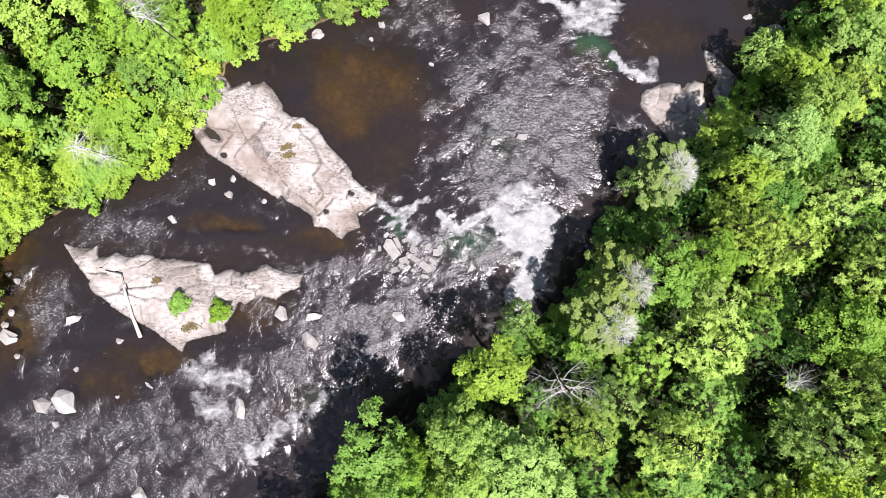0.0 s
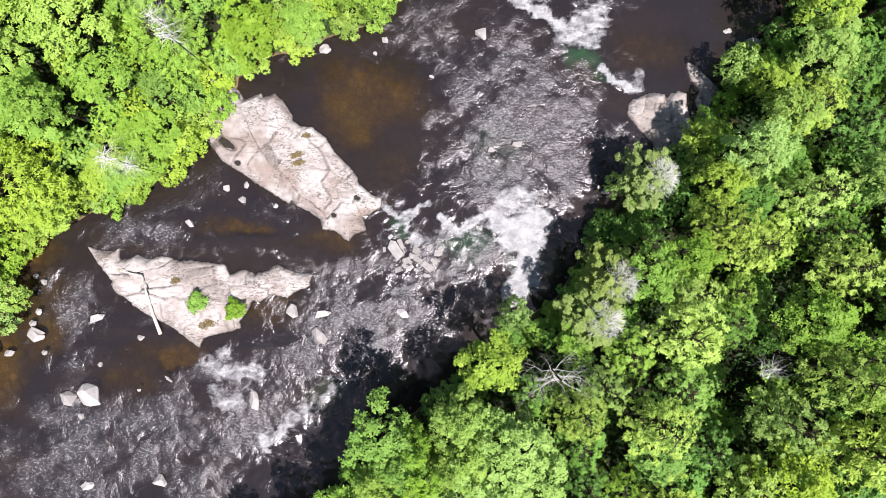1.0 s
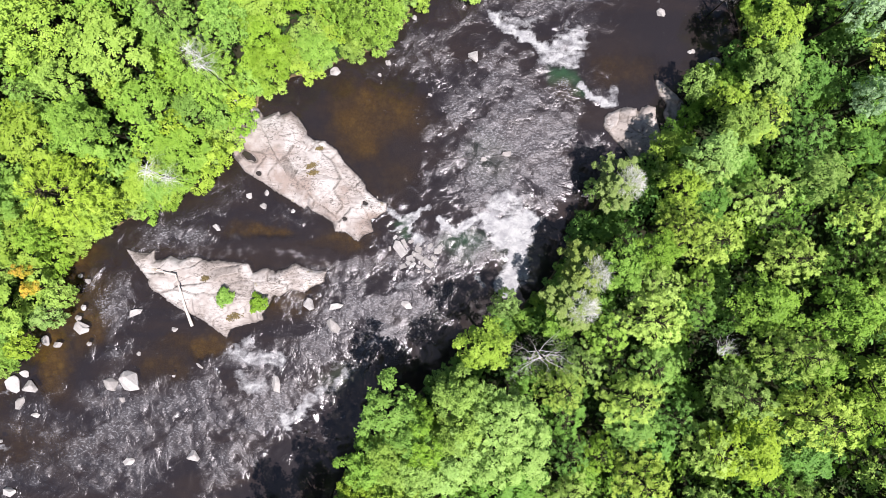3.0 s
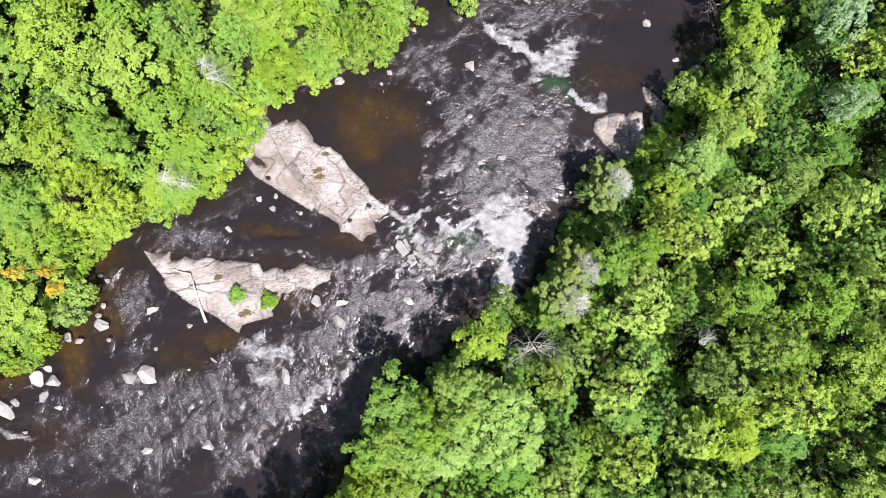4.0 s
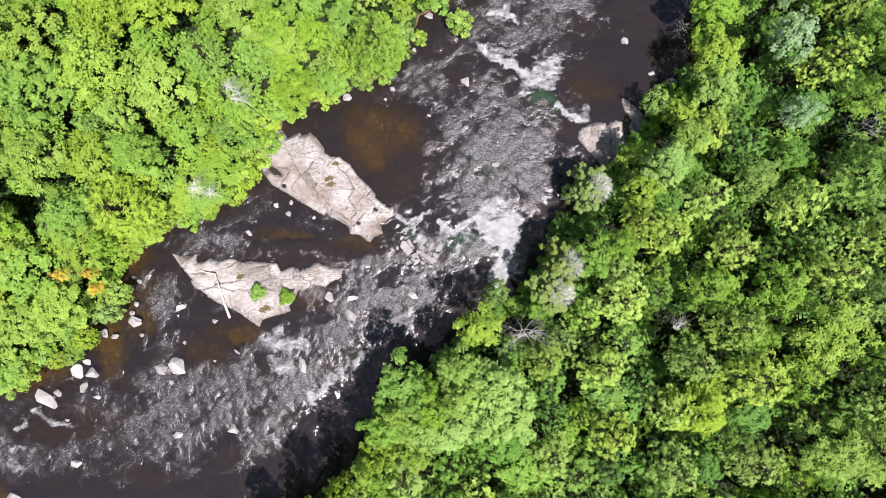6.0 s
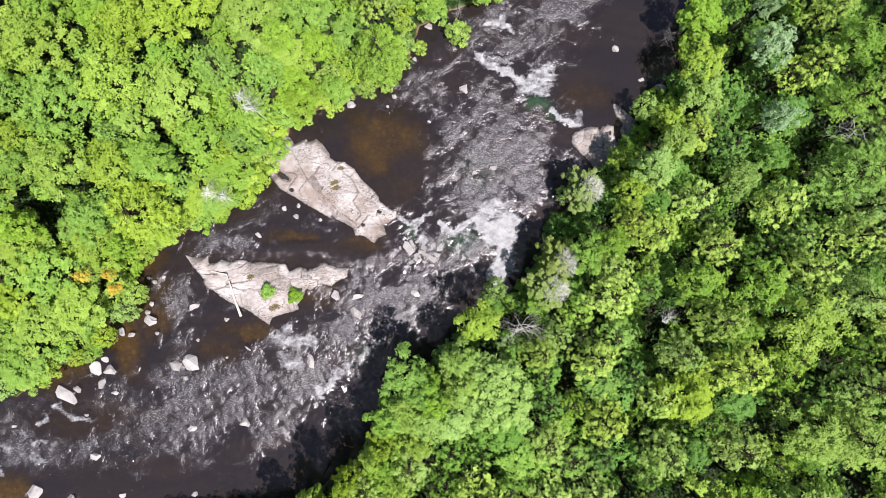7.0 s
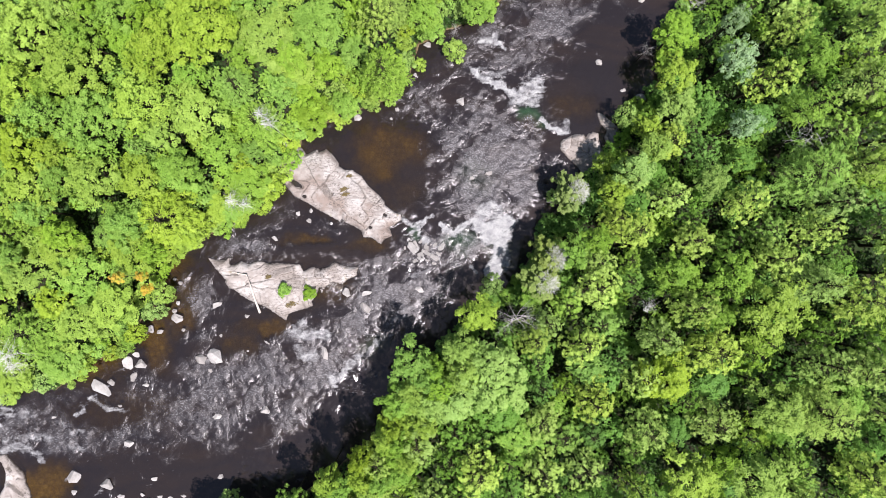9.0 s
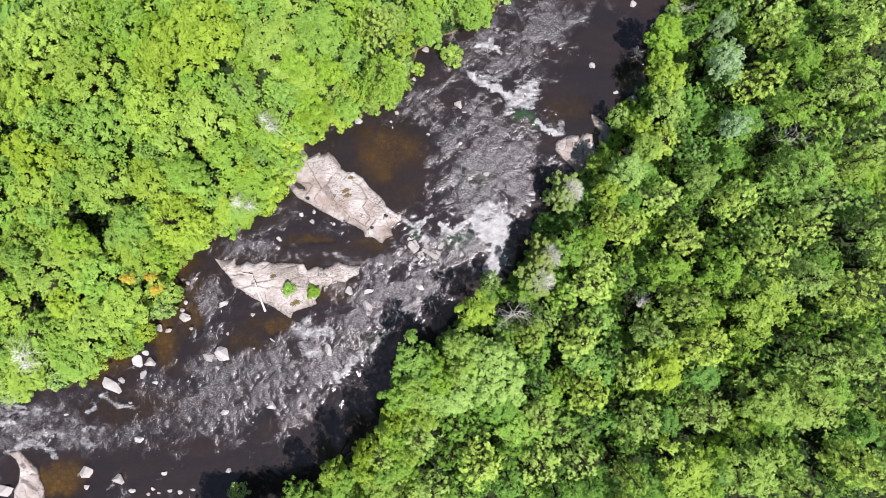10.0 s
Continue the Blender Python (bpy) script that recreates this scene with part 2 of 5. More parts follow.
RIGHT_BANK = [(-34.2, -35.9), (-28.2, -30.4), (-20.6, -29.4), (-15.5, -26.4), (-10.0, -22.3), (-6.9, -17.3), (-3.9, -13.7), (0.2, -10.9), (2.8, -7.6), (6.1, -5.8), (9.4, -3.2), (11.8, 1.5), (14.4, 4.8), (17.3, 6.5), (19.4, 8.9), (20.8, 11.9), (22.8, 14.9), (26.4, 17.1), (26.1, 20.6), (26.9, 24.4), (29.8, 26.4), (32.8, 29.2), (35.9, 34.5)]
LEFT_LAND = [(-1600, -60), (-250, -20)] + LEFT_BANK + [(70, 130), (900, 1600), (-1600, 1600)]
RIGHT_LAND = [(-1600, -420), (-180, -85)] + RIGHT_BANK + [(95, 125), (1000, 1500), (1600, 1500), (1600, -1600), (-1600, -1600)]

# ellipses on the water: x, y, half-lengths, turn in degrees, strength
FOAM = [
    (5.3, 4.0, 2.6, 1.6, 0, 0.6),
    (2.8, 2.5, 1.2, 0.8, 30, 0.6),
    (-18.0, -9.0, 2.2, 1.4, 0, 0.7),
    (-14.9, -9.6, 1.7, 0.8, 0, 0.6),
    (-9.4, -15.0, 1.7, 0.4, 15, 0.5),
    (-6.1, -8.4, 2.9, 0.7, 22, 0.7),
    (-11.1, -16.7, 2.5, 1.0, 0, 0.5),
    (-12.6, -14.6, 2.6, 1.6, 35, 0.62),
    (2.0, 0.0, 2.5, 1.9, 0, 0.48),
    (-8.6, -10.0, 2.5, 1.5, 20, 0.55),
    (-5.3, -7.1, 2.5, 1.3, 25, 0.5),
    (-9.5, -6.7, 2.5, 1.3, 0, 0.25),
    (-4.2, -3.6, 2.4, 1.6, 20, 0.5),
    (6.7, 9.2, 4.6, 3.8, 0, 0.2),
    (4.7, 5.9, 4.6, 2.5, 0, 0.28),
    (-23.7, 1.6, 2.5, 1.0, 0, 0.3),
    (11.4, 18.2, 2.6, 2.2, 35, 0.66),
]
FOAM += [
    (-26.7, 0.7, 1.7, 0.5, 30, 0.35),
    (-30.2, -2.6, 1.3, 1.9, 0, 0.28),
    (-30.0, -8.7, 1.3, 0.6, 0, 0.4),
    (-29.1, -14.7, 2.9, 1.3, 10, 0.34),
    (-22.8, -15.1, 2.5, 1.7, 0, 0.26),
    (-15.3, -13.8, 3.8, 2.9, 0, 0.4),
    (-30.4, -17.3, 2.1, 1.0, 0, 0.3),
    (-54.5, -16.5, 2.2, 2.2, 0, 0.6),
    (-51.5, -20.6, 3.0, 1.5, -15, 0.6),
    (-44.8, -20.2, 4.2, 0.8, 10, 0.45),
    (-34.9, -16.1, 4.2, 1.0, 0, 0.25),
    (-40.2, -22.6, 4.8, 1.4, 0, 0.25),
    (-28.8, -19.3, 2.1, 0.8, 0, 0.4),
]
# white water: the line it breaks along, half-width, strength
BREAKS = [
    ([(3.8, 2.6), (4.7, 3.7), (5.8, 4.2), (6.4, 3.5)], 0.8, 1.15),
    ([(4.0, 2.3), (5.3, 1.5), (6.5, 2.2), (7.4, 2.3)], 1.0, 1.45),
    ([(5.1, 1.0), (6.3, 0.7), (7.0, 0.9)], 1.0, 1.5),
    ([(6.6, -0.4), (6.1, -1.9), (5.3, -3.5)], 0.8, 1.7),
    ([(6.9, -0.7), (7.1, -1.9), (6.6, -3.0)], 0.6, 1.1),
    ([(-0.4, 2.4), (0.2, 2.0), (1.1, 1.5), (1.9, 1.9), (2.8, 2.4)], 0.33, 1.35),
    ([(-5.1, 3.5), (-4.1, 2.7), (-2.9, 2.6), (-1.4, 3.6)], 0.22, 1.1),
    ([(-2.8, 2.6), (-3.6, 2.1), (-4.3, 1.5)], 0.16, 1.1),
    ([(-2.9, 2.3), (-3.4, 1.3)], 0.14, 1.0),
    ([(-2.6, 0.8), (-2.2, 0.8)], 0.4, 1.2),
    ([(-19.1, -8.4), (-18.3, -8.4), (-17.1, -7.8)], 0.5, 0.7),
    ([(-18.5, -9.3), (-17.4, -9.7), (-15.9, -9.6), (-14.8, -9.8)], 0.7, 0.82),
    ([(-18.4, -11.3), (-17.9, -12.1), (-16.2, -12.1)], 0.55, 0.85),
    ([(-14.5, -15.1), (-14.1, -16.0)], 0.4, 1.3),
    ([(-14.1, -15.1), (-12.7, -13.9), (-11.5, -13.2), (-11.1, -12.4)], 0.55, 1.05),
    ([(-10.0, -12.4), (-9.4, -11.7), (-8.5, -11.0)], 0.35, 0.9),
    ([(3.0, -2.8), (3.4, -3.2)], 0.25, 1.0),
]
BREAKS += [
    ([(4.5, 20.6), (5.8, 19.3), (7.6, 18.6), (8.5, 17.7), (9.8, 17.5)], 0.42, 1.25),
    ([(5.2, 20.4), (7.2, 19.6), (8.2, 20.2)], 0.6, 0.75),
    ([(9.5, 16.7), (10.9, 18.0), (12.2, 18.8)], 0.75, 1.05),
    ([(9.7, 16.6), (11.5, 16.4), (12.3, 17.9)], 0.7, 1.05),
    ([(12.3, 14.3), (13.4, 13.4), (15.1, 12.4)], 0.32, 1.3),
    ([(14.9, 12.6), (15.5, 13.8)], 0.4, 0.8),
    ([(5.9, 24.1), (6.9, 23.8)], 0.35, 1.1),
    ([(7.5, 24.7), (7.7, 23.6), (8.7, 23.0)], 0.3, 1.15),
    ([(-55.0, -15.5), (-53.8, -15.3)], 0.5, 1.0),
    ([(-55.5, -18.1), (-54.3, -17.9)], 0.4, 1.0),
    ([(-55.2, -19.0), (-53.2, -18.5)], 0.35, 0.8),
    ([(-55.1, -21.6), (-53.3, -21.1), (-51.3, -20.4), (-49.4, -22.6)], 0.45, 0.8),
    ([(-43.0, -15.4), (-41.7, -16.7), (-39.1, -17.3)], 0.3, 0.95),
    ([(-46.0, -21.1), (-44.3, -21.5)], 0.4, 0.8),
    ([(-44.9, -17.3), (-44.0, -17.0)], 0.3, 0.9),
    ([(-54.5, -16.4), (-51.6, -16.8), (-49.6, -17.2)], 0.5, 0.75),
    ([(-53.6, -19.8), (-50.8, -19.4), (-48.6, -20.2)], 0.5, 0.75),
    ([(-47.2, -18.2), (-45.6, -19.4), (-44.2, -19.2)], 0.35, 0.75),
]
RIFFLE = [
    (9.3, 6.3, 3.1, 3.3, 0, 1),
    (8.8, 10.1, 3.5, 3.8, 0, 1),
    (5.9, 10.9, 7.1, 7.9, 0, 1),
    (3.8, 5.9, 5.0, 3.8, 0, 1),
    (-6.1, -5.4, 7.1, 3.5, 25, 1),
    (-9.4, -8.4, 5.0, 2.9, 20, 0.9),
    (-14.9, -14.2, 6.3, 4.0, 10, 0.95),
    (-23.2, -14.7, 5.8, 3.8, 0, 0.75),
    (-29.5, -16.0, 6.7, 3.3, 0, 0.75),
    (-23.3, 1.2, 5.0, 1.9, 0, 0.75),
    (-30.0, -3.5, 2.9, 2.9, 0, 0.7),
    (-1.2, 16.7, 2.9, 2.5, 0, 0.7),
    (1.8, 0.4, 4.6, 2.5, 0, 0.9),
    (-2.0, -1.7, 3.8, 2.5, 0, 0.9),
    (-30.4, -8.5, 3.8, 2.1, 0, 0.55),
    (-18.2, -9.3, 3.3, 2.1, 0, 0.8),
]
RIFFLE += [
    (14.2, 14.6, 1.7, 2.1, 0, 0.45),
    (-7.8, -1.3, 3.8, 1.3, 0, 0.5),
    (-12.8, -0.0, 5.0, 0.8, 0, 0.35),
    (-30.0, -5.4, 3.2, 2.4, 0, 0.95),
    (-30.4, -12.8, 3.4, 2.2, 10, 0.9),
]
RIFFLE += [
    (-47.5, -19.3, 13.8, 4.2, 0, 0.8),
    (-31.5, -17.7, 9.7, 5.5, 0, 0.75),
    (8.1, 23.2, 7.6, 4.8, 20, 0.75),
    (13.2, 26.3, 7.6, 4.8, 20, 0.7),
    (-59.8, -16.4, 8.3, 4.2, 0, 0.7),
    (-18.3, -17.2, 6.2, 4.2, 30, 0.8),
]
SHALLOW = [
    (-7.4, 10.6, 4.0, 2.4, -55, 0.88),
    (-5.6, 12.1, 5.6, 3.2, -10, 0.75),
    (-4.1, 6.3, 2.9, 2.5, 0, 0.35),
    (-16.2, 1.6, 3.8, 0.8, 0, 0.7),
    (-9.5, 0.4, 4.2, 0.8, 0, 0.45),
    (-21.2, -8.4, 2.9, 1.5, 0, 0.7),
    (-24.1, -8.4, 2.5, 1.0, 0, 0.5),
    (-17.9, 1.8, 2.5, 1.0, 0, 0.5),
    (-31.7, -0.5, 2.5, 1.5, 0, 0.6),
    (-32.1, -6.8, 2.5, 2.5, 0, 0.8),
    (-4.0, -5.8, 1.7, 1.7, 0, 0.25),
    (-13.2, -5.0, 2.9, 1.7, 0, 0.5),
    (-24.9, -10.5, 3.3, 1.7, 0, 0.5),
    (-6.2, 14.2, 3.8, 1.3, 0, 0.4),
    (16.3, 15.5, 3.8, 2.1, 0, 0.5),
    (11.3, 13.8, 2.9, 1.7, -30, 0.4),
]
SHALLOW += [
    (-48.7, -25.5, 4.2, 2.8, 0, 1),
    (-35.1, -9.8, 2.1, 4.2, 0, 0.8),
    (-42.1, -11.4, 4.2, 4.2, 0, 0.6),
    (-39.8, -17.1, 8.3, 2.8, 0, 0.35),
    (-31.9, -3.8, 2.8, 2.8, 0, 0.6),
    (-14.9, -28.6, 5.5, 1.4, 0, 0),
]
GREEN = [
    (10.7, 15.1, 1.8, 1.1, -20, 1),
    (12.3, 13.8, 1.3, 0.6, -30, 0.6),
    (2.0, 0.4, 2.3, 1.7, 0, 0.6),
    (-3.6, 1.9, 0.9, 0.9, 0, 0.8),
    (6.8, -1.2, 2.5, 2.5, 0, 0.35),
    (-9.4, -11.7, 2.5, 1.3, 20, 0.4),
    (4.3, 8.0, 2.5, 2.5, 0, 0.2),
]
CALM = [
    (-7.9, 10.0, 5.8, 5.0, -30, 1),
    (17.5, 15.5, 4.4, 3.6, 0, 0.75),
    (-13.3, 1.0, 6.3, 1.2, -8, 0.9),
    (-22.4, -8.2, 4.4, 2.2, 0, 0.65),
    (-6.1, -3.3, 1.9, 1.5, 0, 0.5),
    (-19.1, 2.4, 2.5, 0.8, 0, 0.5),
    (-10.3, 0.4, 2.9, 1.3, 0, 0.8),
    (-4.1, 7.1, 2.1, 2.5, 0, 0.6),
    (-18.3, -5.1, 3.8, 3.8, 0, 0.5),
]
CALM += [
    (-35.5, -25.0, 9.0, 3.1, 0, 0.4),
    (-49.3, -25.4, 4.8, 3.1, 0, 1),
    (-42.6, -17.9, 4.8, 1.5, 0, 0.7),
    (-32.3, -8.6, 2.8, 4.2, 0, 0.6),
    (-14.7, -24.4, 8.3, 4.2, 35, 0.8),
    (21.7, 19.5, 4.2, 7.6, 20, 0.6),
]

# stones in the river: x, y, half-lengths, turn
BOULDERS = [
    (-27.44, -5.43, 0.71, 0.46, 15),
    (-27.96, -11.39, 0.88, 1.17, 20),
    (-29.67, -11.69, 0.75, 0.67, 0),
    (-28.78, -13.10, 0.29, 0.33, 0),
    (-15.14, -11.90, 0.46, 0.88, 15),
    (-12.00, -4.85, 0.54, 0.63, 10),
    (-9.67, -5.13, 0.75, 0.42, 15),
    (-10.00, -6.71, 0.83, 0.54, -35),
    (-24.01, -6.91, 0.33, 0.25, 0),
    (-27.21, -9.05, 0.21, 0.21, 0),
    (-24.15, -11.03, 0.17, 0.17, 0),
    (-32.29, -6.66, 0.71, 0.67, 0),
    (-31.61, -8.11, 0.25, 0.21, 0),
    (-32.27, -2.07, 0.25, 0.21, 0),
    (-31.68, -2.53, 0.29, 0.29, 0),
    (-17.21, 4.90, 0.29, 0.42, 10),
    (-15.92, 3.91, 0.38, 0.29, 0),
]
BOULDERS_B = [
    (-15.67, 5.11, 0.21, 0.29, 0),
    (-13.37, 3.46, 0.21, 0.21, 0),
    (-20.16, 2.06, 0.46, 0.33, -35),
    (-24.89, 4.04, 0.46, 0.29, -20),
    (-27.82, 3.57, 0.25, 0.21, 0),
    (-9.47, 15.74, 0.50, 0.33, 0),
    (-12.09, 15.82, 0.67, 0.25, 0),
    (2.87, 16.96, 0.50, 0.58, 25),
    (-1.06, 13.59, 0.25, 0.13, -20),
    (3.61, 7.75, 0.33, 0.33, 0),
    (-4.65, 16.49, 0.21, 0.29, 0),
    (-5.51, 15.41, 0.21, 0.17, 0),
    (22.11, 17.08, 0.25, 0.17, 0),
    (5.68, 8.30, 0.50, 0.38, 0),
    (-3.39, -4.98, 0.58, 0.33, -35),
    (-17.84, 13.35, 0.67, 0.83, 15),
    (-21.82, -10.23, 0.42, 0.13, -35),
    (12.61, 4.50, 0.38, 0.25, 20),
]
BOULDERS_C = [
    (-41.76, -14.42, 0.76, 1.59, 30),
    (-38.46, -11.68, 0.76, 0.90, 0),
    (-36.89, -11.86, 0.76, 0.62, 0),
    (-37.82, -13.32, 0.42, 0.62, -25),
    (-40.54, -13.82, 0.42, 0.48, 0),
    (-36.44, -14.38, 0.42, 0.28, 0),
    (-35.50, -7.82, 0.42, 0.55, 0),
    (-34.35, -8.10, 0.48, 0.28, 25),
    (-32.23, -6.52, 0.62, 0.55, -20),
    (-32.53, -5.81, 0.35, 0.28, 0),
    (-32.05, -4.88, 0.28, 0.28, 0),
    (-22.48, -18.20, 0.62, 0.55, 0),
    (-38.92, -21.12, 0.62, 0.55, 20),
    (-28.32, -18.62, 0.62, 0.35, 10),
    (-45.65, -24.65, 0.83, 0.76, 10),
    (-41.73, -25.83, 0.90, 0.69, -5),
    (-45.71, -26.51, 0.35, 0.35, 0),
    (-36.11, -25.46, 0.42, 0.35, 0),
]
BOULDERS_D = [
    (-40.18, -27.39, 0.48, 0.28, 0),
    (-37.69, -27.29, 0.35, 0.28, 0),
    (-38.22, -27.94, 0.28, 0.21, 0),
    (-36.97, -27.89, 0.28, 0.21, 0),
    (-35.57, -27.64, 0.35, 0.28, 0),
    (-34.35, -27.94, 0.35, 0.28, 0),
    (-32.82, -27.77, 0.35, 0.21, 0),
    (-28.26, -25.74, 0.42, 0.28, 30),
    (-47.57, -17.54, 0.35, 0.21, 0),
    (-39.71, -16.64, 0.28, 0.21, 0),
    (-37.43, -10.72, 0.55, 0.35, 0),
    (19.58, 20.64, 0.42, 0.48, 10),
    (25.00, 27.81, 0.48, 0.42, 0),
    (22.31, 17.13, 0.28, 0.21, 0),
    (24.25, 16.17, 0.69, 0.42, -20),
    (-0.61, 23.90, 0.55, 0.42, 0),
    (-2.30, 20.43, 0.28, 0.28, 0),
    (-4.72, 16.51, 0.28, 0.28, 0),
    (-55.48, -26.17, 1.25, 0.76, 0),
    (-9.47, 15.81, 0.48, 0.35, 0),
]
LEDGE = [
    (-3.9, -0.1, 1.0, 0.52, -60),
    (-3.5, 0.5, 0.6, 0.26, -62),
    (-3.0, -0.9, 0.43, 0.31, 15),
    (-2.8, -1.4, 0.36, 0.17, 20),
    (-2.3, -0.1, 0.42, 0.31, -20),
    (-2.2, -0.8, 0.46, 0.26, -25),
    (-1.4, -1.3, 0.72, 0.34, -38),
    (-0.9, -0.9, 0.43, 0.21, -35),
    (-2.7, -0.4, 0.22, 0.16, -30),
    (-2.4, -0.5, 0.2, 0.14, -30),
    (-1.5, -2.0, 0.36, 0.18, -15),
    (-4.8, 0.0, 0.16, 0.26, 0),
    (-1.3, 0.0, 0.24, 0.16, 0),
    (-2.3, -1.6, 0.3, 0.18, -30),
    (-2.9, 0.6, 0.3, 0.2, 20),
    (-4.3, 1.0, 0.3, 0.18, 40),
]
# broken water behind the stones that the current meets
for x, y, rx, ry, turn in BOULDERS + BOULDERS_B + BOULDERS_C:
    r = max(rx, ry)
    if r > 0.3:
        FOAM.append((x - 0.9 * r, y - 0.7 * r, 1.5 * r, 0.5 * r, 38, 0.58))

# outlines of the bedrock
ROCK_A = [(-28.1, 0.2), (-27.3, -0.1), (-26.2, -0.1), (-25.7, 0.1), (-25.8, -0.5), (-25.7, -0.9), (-25.0, -0.8), (-24.3, -0.4), (-23.4, -0.8), (-22.3, -0.5), (-21.2, -0.8), (-18.9, -1.0), (-17.4, -1.2), (-17.0, -2.1), (-16.2, -1.7), (-15.7, -1.6), (-15.0, -2.0), (-14.0, -1.7), (-13.2, -1.2), (-12.2, -1.7), (-11.9, -1.9), (-10.5, -2.0), (-10.8, -2.5), (-10.7, -2.8), (-12.0, -3.3), (-12.5, -3.7), (-13.6, -3.5), (-14.8, -4.1), (-15.3, -3.8), (-15.4, -4.5), (-16.3, -5.6), (-16.2, -6.1), (-18.1, -6.6), (-19.1, -6.9), (-19.4, -7.6), (-22.1, -5.7), (-23.3, -5.1), (-24.7, -4.3), (-24.6, -4.2), (-25.8, -3.4), (-26.3, -2.7), (-26.1, -2.5), (-27.3, -1.1)]
ROCK_B = [(-18.7, 10.0), (-19.3, 11.3), (-18.0, 12.0), (-16.8, 12.7), (-16.3, 12.6), (-15.9, 11.7), (-14.5, 12.2), (-14.4, 11.9), (-13.4, 12.2), (-12.9, 11.7), (-12.1, 10.6), (-12.0, 10.1), (-11.5, 9.7), (-10.5, 9.6), (-9.4, 8.7), (-8.6, 7.5), (-7.6, 6.5), (-6.9, 5.6), (-6.9, 5.3), (-6.2, 4.5), (-5.1, 4.0), (-5.1, 3.4), (-6.0, 2.8), (-6.6, 2.6), (-6.3, 1.6), (-7.2, 1.3), (-7.6, 0.7), (-8.7, 1.6), (-9.6, 1.7), (-9.8, 2.4), (-10.8, 3.1), (-11.7, 3.5), (-12.1, 4.0), (-12.3, 3.7), (-13.2, 4.3), (-14.6, 5.1), (-16.0, 6.1), (-17.5, 7.0), (-18.2, 7.9), (-18.6, 8.5)]
ROCK_C = [(14.4, 11.3), (14.8, 11.7), (16.4, 12.3), (17.2, 12.1), (17.3, 11.4), (17.8, 12.2), (18.3, 12.4), (18.9, 12.2), (18.9, 11.4), (19.4, 9.7), (19.8, 9.2), (19.2, 7.6), (16.7, 7.7), (16.4, 8.2), (15.4, 9.4), (14.7, 10.1), (14.4, 10.5)]
ROCK_D = [(19.1, 14.6), (19.6, 14.4), (20.1, 13.9), (21.1, 12.9), (21.7, 12.2), (22.4, 11.4), (22.3, 10.3), (20.8, 9.7), (20.4, 9.5), (20.0, 10.7), (19.7, 11.6), (20.0, 12.5), (19.4, 13.2), (19.1, 14.2)]
BAR_E = [(-54.9, -21.7), (-54.5, -21.6), (-53.7, -21.5), (-52.8, -22.6), (-51.6, -23.9), (-51.5, -25.0), (-51.0, -26.2), (-51.0, -28.6), (-54.7, -28.3), (-54.5, -26.3), (-53.9, -25.4), (-53.6, -23.7), (-54.0, -22.5)]

LATTICE = np.random.RandomState(7).rand(256, 256)


def vnoise(x, y):
    """Smooth value noise on arrays, 0 to 1."""
    xi, yi = np.floor(x).astype(int), np.floor(y).astype(int)
    u, v = x - xi, y - yi
    u, v = u * u * (3 - 2 * u), v * v * (3 - 2 * v)
    a, b = LATTICE[xi % 256, yi % 256], LATTICE[(xi + 1) % 256, yi % 256]
    c, d = LATTICE[xi % 256, (yi + 1) % 256], LATTICE[(xi + 1) % 256, (yi + 1) % 256]
    return (a * (1 - u) + b * u) * (1 - v) + (c * (1 - u) + d * u) * v


def fbm(x, y, octaves=4):
    s, a, t = 0.0, 1.0, 0.0
    for k in range(octaves):
        s, t = s + a * vnoise(x * 2 ** k + 17.3 * k, y * 2 ** k + 5.1 * k), t + a
        a *= 0.5
    return s / t


def inside(x, y, poly):
    """Signed distance to a polygon on arrays, positive inside."""
    best, odd = np.full(np.shape(x), 1e9), np.zeros(np.shape(x), bool)
    for (ax, ay), (bx, by) in zip(poly, poly[1:] + poly[:1]):
        ex, ey = bx - ax, by - ay
        k = np.clip(((x - ax) * ex + (y - ay) * ey) / (ex * ex + ey * ey + 1e-9), 0, 1)
        best = np.minimum(best, (x - ax - k * ex) ** 2 + (y - ay - k * ey) ** 2)
        if ey != 0:
            odd ^= ((ay > y) != (by > y)) & (x < ax + (y - ay) * ex / ey)
    return np.where(odd, 1, -1) * np.sqrt(best)


def spots(x, y, rows, soft=0.6, ragged=1.0):
    """The strongest of some soft-edged ellipses, with ragged outlines."""
    x, y = (x + ragged * (1.7 * (fbm(x * 0.55, y * 0.55 + 60, 4) - 0.5) + 0.5 * (fbm(x * 2.3, y * 2.3, 2) - 0.5)),
            y + ragged * (1.7 * (fbm(x * 0.55 + 90, y * 0.55, 4) - 0.5) + 0.5 * (fbm(x * 2.3 + 30, y * 2.3, 2) - 0.5)))
    out = np.zeros(np.shape(x))
    for cx, cy, rx, ry, turn, amp in rows:
        c, s = math.cos(radians(turn)), math.sin(radians(turn))
        u, v = ((x - cx) * c + (y - cy) * s) / rx, (-(x - cx) * s + (y - cy) * c) / ry
        q = np.clip((1.25 - np.sqrt(u * u + v * v)) / soft, 0, 1)
        out = np.maximum(out, amp * q * q * (3 - 2 * q))
    return out


